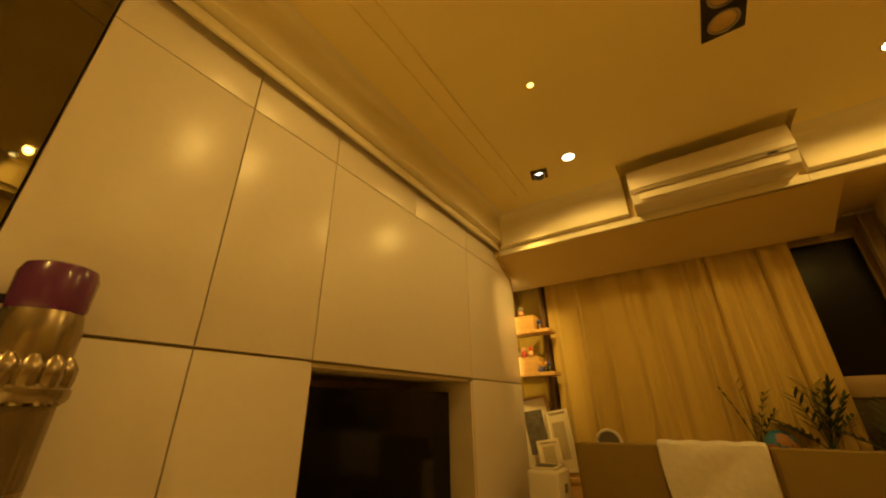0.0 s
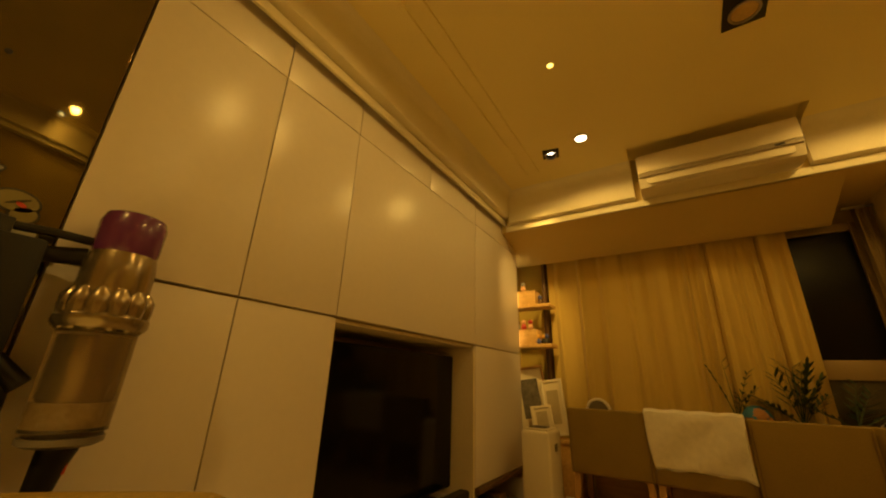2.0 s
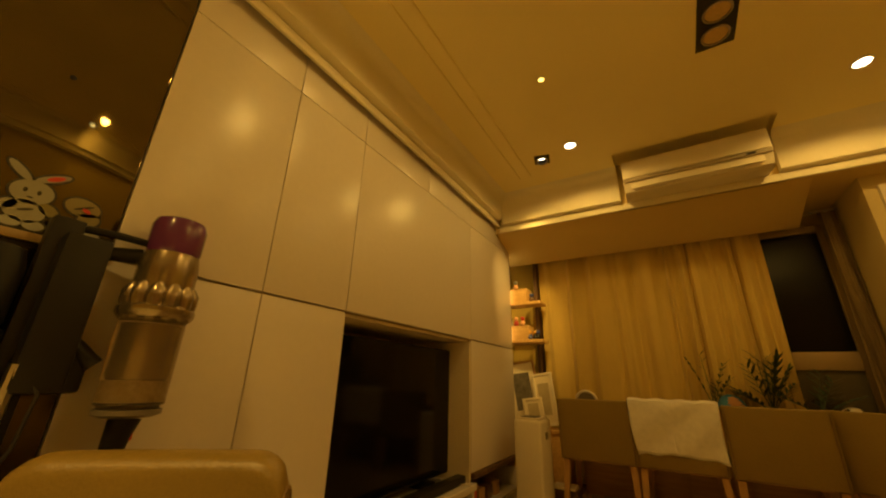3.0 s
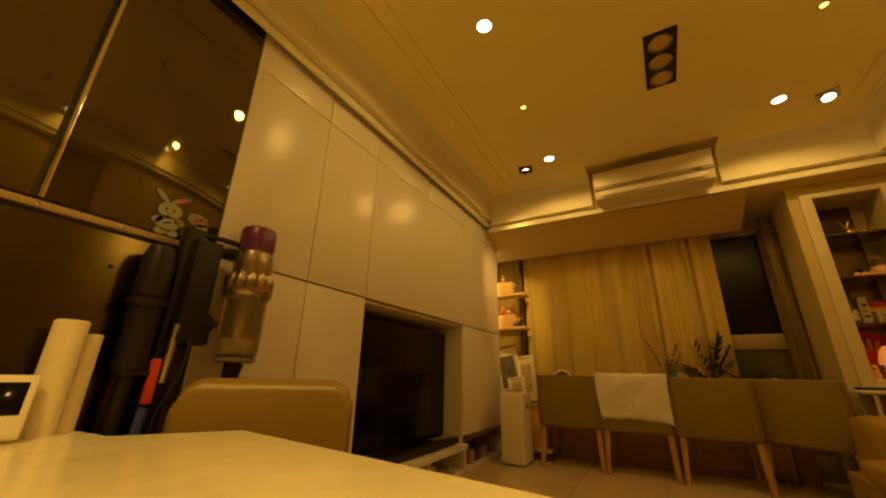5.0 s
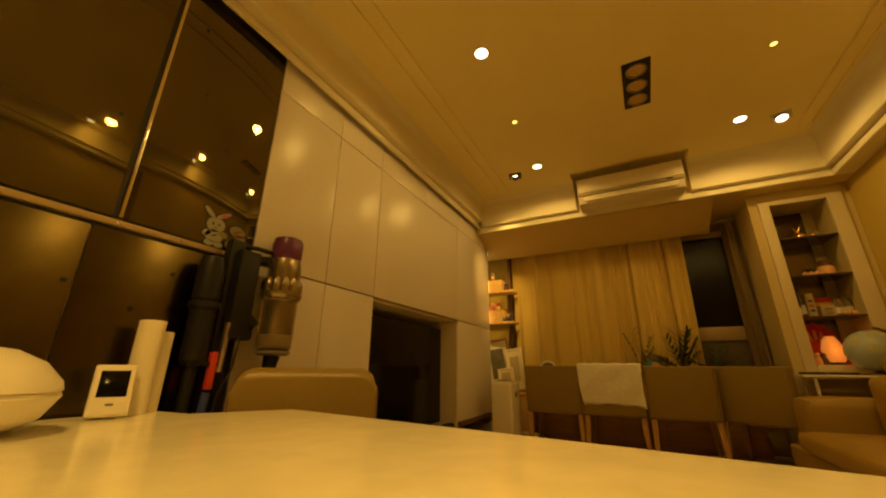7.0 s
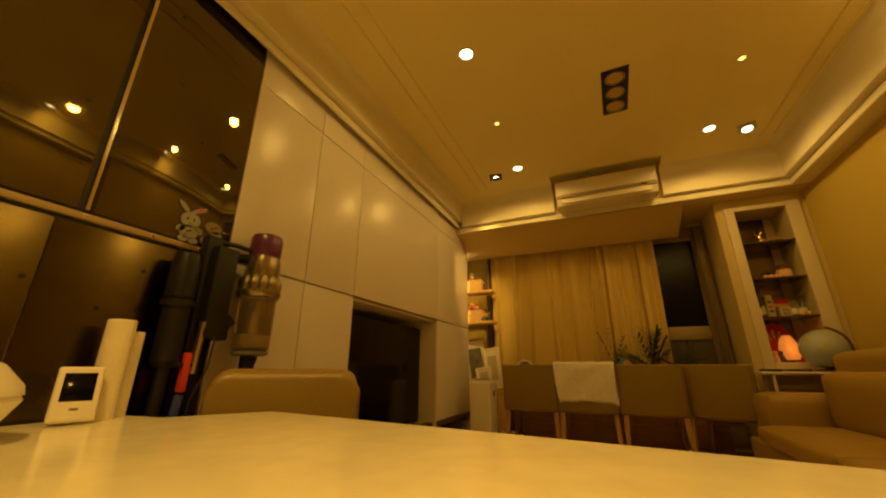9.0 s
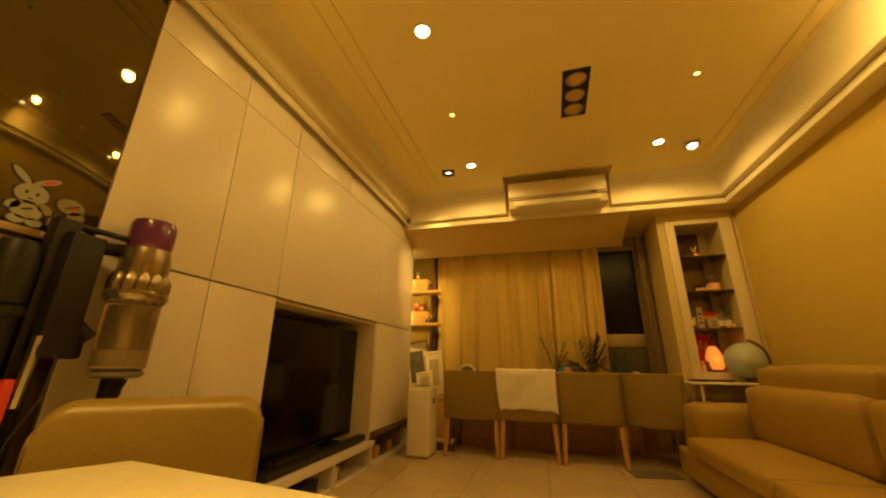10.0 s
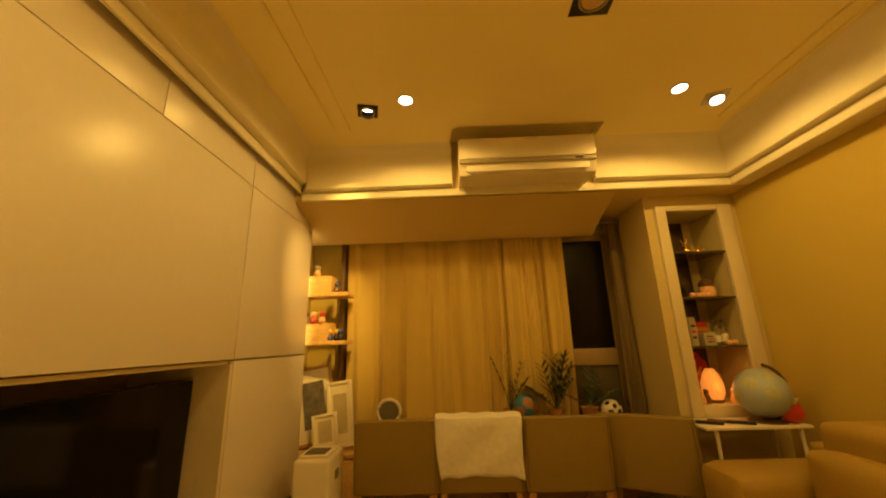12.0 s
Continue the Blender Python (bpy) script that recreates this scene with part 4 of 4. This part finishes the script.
part("body", box(0.0, 4.40, 0.0, 0.57, 4.595, 0.43, 0.003), PINE, bw)
part("top", box(-0.01, 4.385, 0.432, 0.60, 4.598, 0.460, 0.004), PINE, bw)
part("door", box(0.02, 4.387, 0.04, 0.55, 4.399, 0.41, 0.002), PINE, bw)


def picture(x, y, w, h, turn, lean, frame_m, print_m, label, border=0.022):
    p = thing("picture_frame", label, "picture", (x, y, 0.4605), group="pictures leaning in the alcove")
    p.matrix_world = pose(x, y, 0.461 + 0.09 * w, lean, -9, turn)
    for a, b, c, d in ((-w / 2, -w / 2 + border, 0, h), (w / 2 - border, w / 2, 0, h), (-w / 2 + border, w / 2 - border, 0, border), (-w / 2 + border, w / 2 - border, h - border, h)):
        part("frame", box(a, -0.010, c, b, 0.010, d, 0.003), frame_m, p)
    part("mat", box(-w / 2 + border, 0.000, border, w / 2 - border, 0.006, h - border), PAPER, p)
    part("print", box(-w * 0.27, -0.003, h * 0.2, w * 0.27, -0.0005, h * 0.8), print_m, p)
    return p


picture(0.20, 4.53, 0.30, 0.56, 12, -7, OAK, PRINT_DARK, "wood framed picture leaning in the alcove")
picture(0.40, 4.47, 0.20, 0.46, -6, -9, PLASTIC_WHITE, PRINT_PALE, "white framed picture leaning in front")
picture(0.30, 4.43, 0.18, 0.24, 8, -12, PAPER, PRINT_PALE, "small cream framed picture at the front")

dh = thing("dehumidifier", "tall white dehumidifier with rounded edges on the floor", "dehumidifier", (0.41, 3.98, 0))
part("body", box(-0.105, -0.14, 0.012, 0.105, 0.14, 0.575, 0.022, 3), PLASTIC_WHITE, dh)
part("top_panel", box(-0.085, -0.11, 0.5755, 0.085, 0.11, 0.590, 0.006), PLASTIC_WHITE, dh)
for k in range(6):
    part("slat", box(-0.06, -0.085 + 0.022 * k, 0.5905, 0.06, -0.077 + 0.022 * k, 0.596), PLASTIC_GREY, dh)
part("handle", box(0.1052, -0.03, 0.44, 0.110, 0.03, 0.49, 0.002), PLASTIC_GREY, dh)
part("foot", box(-0.095, -0.13, 0.0, 0.095, 0.13, 0.0115), PLASTIC_GREY, dh)
solid("power_cord", tube([(0.50, 4.13, 0.006), (0.56, 4.18, 0.006), (0.60, 4.11, 0.006), (0.65, 4.16, 0.006), (0.60, 4.28, 0.006), (0.52, 4.36, 0.006)], 0.005), PLASTIC_WHITE, "white power cord lying on the floor", "cable")
bx = thing("floor_box", "dark box with papers on the floor", "box", (0.56, 4.27, 0))
part("body", box(-0.10, -0.08, 0, 0.10, 0.08, 0.07, 0.004), BROWN, bx)
part("papers", box(-0.09, -0.07, 0.0705, 0.085, 0.07, 0.088), PAPER, bx)
mt = thing("floor_mat", "thin grey mat lying under the chair", "mat", (2.30, 3.92, 0), 8)
part("pad", box(-0.17, -0.10, 0, 0.17, 0.10, 0.008, 0.003), PLASTIC_GREY, mt)
part("edging", tube([(-0.17, -0.103, 0.005), (0.17, -0.103, 0.005)], 0.004), PIPING, mt)

# ---------------------------------------------------------------- sofa along the right wall
so = thing("sofa", "tan leather sofa with thick arms and headrests", "sofa", (-0.43, 0.53, 0))
part("base", box(2.90, 0.98, 0.06, 3.70, 3.30, 0.235, 0.02, 3), LEATHER_SOFA, so)


def cushion(x0, y0, z0, x1, y1, z1, puff=0.02, bevel=0.05):
    out = box(x0, y0, z0, x1, y1, z1)
    bmesh.ops.subdivide_edges(out, edges=list(out.edges), cuts=7, use_grid_fill=True)
    cx, cy, cz = (x0 + x1) / 2, (y0 + y1) / 2, (z0 + z1) / 2
    hx, hy, hz = (x1 - x0) / 2, (y1 - y0) / 2, (z1 - z0) / 2
    for v in out.verts:
        a, b, c = (v.co.x - cx) / hx, (v.co.y - cy) / hy, (v.co.z - cz) / hz
        ex, ey, ez = max(0, abs(a) - (1 - bevel / hx)), max(0, abs(b) - (1 - bevel / hy)), max(0, abs(c) - (1 - bevel / hz))
        fx, fy, fz = ex * hx / bevel, ey * hy / bevel, ez * hz / bevel
        l = math.sqrt(fx * fx + fy * fy + fz * fz)
        if l > 1:
            v.co.x -= math.copysign(bevel * fx * (1 - 1 / l), a)
            v.co.y -= math.copysign(bevel * fy * (1 - 1 / l), b)
            v.co.z -= math.copysign(bevel * fz * (1 - 1 / l), c)
        v.co.z += puff * c * (1 - a * a) * (1 - b * b) if hz < min(hx, hy) else 0
        v.co.x += puff * a * (1 - b * b) * (1 - c * c) if hx <= min(hy, hz) else 0
    return out


for k in range(2):
    y = 1.00 + 0.985 * k
    part("seat_cushion", cushion(2.85, y, 0.236, 3.42, y + 0.975, 0.36, 0.012, 0.05), LEATHER_SOFA, so)
    part("back_cushion", cushion(3.24, y, 0.34, 3.58, y + 0.975, 0.685, 0.02, 0.06), LEATHER_SOFA, so)
    part("headrest", cushion(3.33, y + 0.01, 0.625, 3.62, y + 0.965, 0.80, 0.015, 0.05), LEATHER_SOFA, so)
part("arm", cushion(2.96, 2.975, 0.10, 3.68, 3.30, 0.545, 0.0, 0.06), LEATHER_SOFA, so)
part("arm", cushion(2.96, 0.72, 0.10, 3.68, 0.98, 0.545, 0.0, 0.06), LEATHER_SOFA, so)
part("back_frame", box(3.56, 0.98, 0.06, 3.74, 3.28, 0.62, 0.03, 3), LEATHER_SOFA, so)
for x in (3.05, 3.60):
    for y in (0.85, 3.20):
        part("leg", lathe([(0.018, 0), (0.026, 0.09)], 12, x, y), WALNUT, so)
bag = thing("snack_bag", "small red and white crumpled bag on the side table", "bag", (3.20, 3.93, 0.6805))
bm = ball(0.062, 0, 0, 0.058, 1.1, 0.7, 0.95, 14, 10)
rnd = random.Random(2)
for v in bm.verts:
    v.co *= rnd.uniform(0.9, 1.06)
part("bag_body", bm, RED, bag)
part("bag_top", lathe([(0.030, 0.105), (0.048, 0.135), (0.042, 0.135), (0.024, 0.105)], 12), PAPER, bag)

# ---------------------------------------------------------------- the near table and what stands on it
TZ = 0.56
tb = thing("dining_table", "large glossy cream stone-topped table", "table", (0, 0, 0))
bm = bmesh.new()
top_outline = [(0.17, -1.30), (2.38, -1.30), (2.38, 1.00), (0.52, 1.25), (0.42, 1.09), (0.36, 0.985), (0.17, 0.985)]
a = [bm.verts.new((x, y, TZ - 0.035)) for x, y in top_outline]
b = [bm.verts.new((x, y, TZ)) for x, y in top_outline]
bm.faces.new(a[::-1])
bm.faces.new(b)
for k in range(7):
    j = (k + 1) % 7
    bm.faces.new((a[k], a[j], b[j], b[k]))
bmesh.ops.bevel(bm, geom=list(bm.edges), offset=0.006, segments=3, affect="EDGES")
part("tabletop", bm, TABLE_STONE, tb)
part("apron", box(0.50, -1.20, TZ - 0.10, 2.28, 0.85, TZ - 0.0355, 0.003), OAK_X, tb)
for x in (0.50, 2.24):
    for y in (-1.15, 0.82):
        part("leg", leg(x, y, x, y, TZ - 0.036, 0.03, 0.04), OAK, tb)

tm = thing("desk_clock", "white digital desk clock with a dark screen", "clock", (0.31, 0.80, TZ + 0.003), 75)
tm.matrix_world = pose(0.31, 0.80, TZ + 0.004, -18, 0, 72) @ Matrix.Scale(0.70, 4)
cb = box(-0.066, -0.012, 0.004, 0.066, 0.012, 0.205, 0.011, 3)
part("case", cb, PLASTIC_WHITE, tm)
part("screen", box(-0.046, -0.0142, 0.075, 0.046, -0.0122, 0.178, 0.001), SCREEN, tm)
part("button_bar", box(-0.012, -0.0135, 0.042, 0.012, -0.0122, 0.050), PLASTIC_GREY, tm)
part("stand", tube([(0.0, 0.013, 0.14), (0.0, 0.06, 0.004)], 0.004), PLASTIC_WHITE, tm)
for x, y, h, r in ((0.235, 0.890, 0.275, 0.036), (0.205, 0.948, 0.245, 0.024)):
    rl = thing("paper_roll", "tall roll of white paper standing on the table", "paper roll", (x, y, TZ), group="paper rolls")
    part("paper", lathe([(r, 0), (r, h), (r * 0.86, h + 0.003), (r * 0.45, h + 0.003), (r * 0.42, h - 0.05)], 28), PAPER, rl)
    part("core", lathe([(r * 0.40, 0.002), (r * 0.40, h - 0.01), (r * 0.34, h - 0.01), (r * 0.34, 0.004)], 20), CARDBOARD, rl)
bo = thing("covered_dish", "white ribbed covered dish on the table", "dish", (0.40, 0.50, TZ))
part("dish", lathe([(0.07, 0), (0.135, 0.03), (0.16, 0.075), (0.155, 0.085)], 36), PLASTIC_WHITE, bo)
part("lid", lathe([(0.160, 0.0855), (0.155, 0.105), (0.12, 0.145), (0.07, 0.170), (0.02, 0.178)], 36), PLASTIC_WHITE, bo)
part("knob", lathe([(0.010, 0.1785), (0.010, 0.19), (0.02, 0.20), (0.014, 0.212)], 18), OAK, bo)

# chair at the near table
nc = thing("table_chair", "tan leather chair with a rounded piped back", "chair", (0.455, 1.365, 0), 41)
wd = 0.52
bm = bmesh.new()
prof = [(0.045 * math.cos(radians(a)), 0.652 + 0.045 * math.sin(radians(a))) for a in range(0, 181, 15)]
prof = [(0.045, 0.25)] + prof + [(-0.045, 0.25)]
rings = []
for i in range(33):
    u = i / 32
    e = min(1.0, min(u, 1 - u) / 0.14)
    drop = 0.07 * (1 - math.sqrt(max(0, 1 - (1 - e) ** 2)))
    bend = -0.02 * (2 * u - 1) ** 2
    rings.append([bm.verts.new((-wd / 2 + wd * u, y + bend, z - drop * (z > 0.3))) for y, z in prof])
for a, b in zip(rings, rings[1:]):
    for k in range(len(prof)):
        j = (k + 1) % len(prof)
        bm.faces.new((a[k], a[j], b[j], b[k]))
bm.faces.new(rings[0][::-1])
bm.faces.new(rings[-1])
part("backrest", bm, LEATHER_TAN, nc)
for s in (0, 16):
    u = s / 16
    pts = [(-wd / 2 + wd * u, y * 1.02 - 0.02, z - 0.07 * (z > 0.3)) for y, z in prof]
    part("piping", tube(pts, 0.004, 6), PIPING, nc, "dark leather piping")
part("seat", box(-wd / 2 + 0.06, -0.44, 0.22, wd / 2 - 0.06, -0.05, 0.30, 0.025, 3), LEATHER_TAN, nc)
for s in (-1, 1):
    part("leg", leg(s * (wd / 2 - 0.06), 0.0, s * (wd / 2 - 0.06), 0.0, 0.26), OAK, nc)
    part("leg", leg(s * (wd / 2 - 0.10), -0.40, s * (wd / 2 - 0.10), -0.40, 0.219), OAK, nc)

# ---------------------------------------------------------------- stick vacuum on its stand


def vacuum(x, y):
    v = thing("stick_vacuum", "cordless stick vacuum with a purple filter on a stand", "vacuum cleaner", (x, y, 0))
    part("filter_cap", lathe([(0.062, 1.165), (0.066, 1.175), (0.068, 1.245), (0.062, 1.265), (0.052, 1.270)], 28), PURPLE, v, "translucent purple filter cap")
    part("motor_housing", lathe([(0.066, 1.05), (0.071, 1.07), (0.071, 1.13), (0.065, 1.164)], 28), CYCLONE, v)
    for k in range(12):
        a = 2 * math.pi * k / 12
        part("cyclone", lathe([(0.013, 0.98), (0.022, 1.03), (0.022, 1.055), (0.010, 1.075)], 10, 0.066 * math.cos(a), 0.066 * math.sin(a)), CYCLONE, v)
    part("collar", lathe([(0.082, 0.985), (0.088, 0.995), (0.088, 1.01), (0.080, 1.018)], 28), CYCLONE, v)
    part("bin", lathe([(0.060, 0.765), (0.072, 0.775), (0.074, 0.98), (0.070, 0.984)], 28), SMOKE, v, "clear smoky dust bin")
    part("shroud", lathe([(0.030, 0.80), (0.044, 0.84), (0.044, 0.97)], 20), CYCLONE, v)
    part("dust", lathe([(0.055, 0.781), (0.060, 0.80), (0.05, 0.83)], 18), DUST, v)
    part("bin_base", lathe([(0.055, 0.745), (0.070, 0.752), (0.070, 0.764)], 28), PLASTIC_GREY, v)
    part("handle", tube([(-0.03, -0.06, 1.15), (-0.05, -0.14, 1.14), (-0.05, -0.17, 1.05), (-0.04, -0.16, 0.93), (-0.02, -0.09, 0.86)], 0.022, 12), PLASTIC_BLACK, v)
    part("battery", box(-0.075, -0.20, 0.80, -0.01, -0.10, 0.90, 0.012), PLASTIC_BLACK, v)
    part("neck", tube([(0, 0.0, 0.744), (0, -0.006, 0.71), (0, -0.012, 0.66)], 0.034, 14, taper=0.7), PLASTIC_BLACK, v)
    part("release", box(-0.018, -0.028, 0.690, 0.018, 0.02, 0.735, 0.006), RED, v)
    part("wand", tube([(0, -0.012, 0.665), (0.0, -0.014, 0.40), (0.0, -0.016, 0.07)], 0.021, 14), PLASTIC_GREY, v)
    part("floor_head", box(-0.06, -0.20, 0.0, 0.10, 0.06, 0.075, 0.02, 3), PLASTIC_BLACK, v)
    return v


vacuum(0.225, 1.36)
sd = thing("vacuum_stand", "dark vacuum stand with dock and spare tools", "stand", (0.185, 1.14, 0))
part("post", box(-0.022, -0.03, 0.01, 0.022, 0.03, 1.20, 0.006), PLASTIC_BLACK, sd)
part("arm", tube([(0.0, 0.0, 1.185), (0.03, 0.09, 1.185), (0.03, 0.16, 1.185)], 0.010), PLASTIC_BLACK, sd)
part("dock", box(-0.02, -0.005, 0.80, 0.06, 0.085, 1.16, 0.012), PLASTIC_BLACK, sd)
part("base_plate", box(-0.055, -0.12, 0.0, 0.20, 0.14, 0.012, 0.004), PLASTIC_BLACK, sd)
part("shelf_board", box(-0.03, -0.10, 0.70, 0.05, 0.0, 0.715, 0.003), PLASTIC_BLACK, sd)
# Solid body standing in for the stick vacuum's reflection in the mirror panels.
spare = thing("vacuum_reflection", "black body standing in for the reflection of the stick vacuum", "vacuum cleaner", (0.205, 1.03, 0.60))
spare.matrix_world = pose(0.20, 1.055, 0.60) @ Matrix.Diagonal((0.78, 0.78, 1.0, 1.0))
part("motor", lathe([(0.045, 0.32), (0.060, 0.34), (0.060, 0.46), (0.048, 0.50), (0.03, 0.505)], 22), PLASTIC_BLACK, spare)
part("collar", lathe([(0.060, 0.30), (0.068, 0.31), (0.068, 0.325), (0.06, 0.33)], 22), PLASTIC_BLACK, spare)
part("bin", lathe([(0.04, 0.10), (0.055, 0.12), (0.055, 0.299)], 22), PLASTIC_BLACK, spare)
part("tube", tube([(0, 0, 0.10), (0.005, -0.01, -0.25), (0.01, -0.02, -0.58)], 0.026, 12), PLASTIC_BLACK, spare)
part("red_trigger", box(0.02, 0.055, 0.02, 0.05, 0.085, 0.15, 0.006), RED, spare)
part("blue_tool", tube([(0.035, 0.07, 0.01), (0.03, 0.06, -0.10)], 0.018, 10), BLUE, spare)
part("crevice_tool", tube([(0.04, 0.11, 0.26), (0.035, 0.105, 0.08)], 0.016, 8), STEEL, spare)
solid("charger_cord", tube([(0.235, 1.145, 0.86), (0.245, 1.185, 0.80), (0.25, 1.175, 0.70), (0.25, 1.135, 0.60), (0.25, 1.125, 0.48), (0.24, 1.115, 0.30), (0.22, 1.125, 0.02)], 0.004), BLACK_TRIM, "thin black charging cord hanging down", "cable")

# ---------------------------------------------------------------- floor tiles
T = 0.552
tile_mesh = mesh_of(box(-T / 2 + 0.0025, -T / 2 + 0.0025, -0.0039, T / 2 - 0.0025, T / 2 - 0.0025, 0.0, 0.0012, 1), "tile", TILE)
for i in range(-1, 7):
    for j in range(-4, 9):
        x, y = 1.52 + T * (i - 2) + T / 2, 2.52 + T * (j - 4) + T / 2
        if XR + 0.2 > x > -0.6 and YS - 0.1 < y < YN:
            t_ob = new("tile", tile_mesh)
            t_ob.location = (x, y, 0)
            t_ob.parent = floor
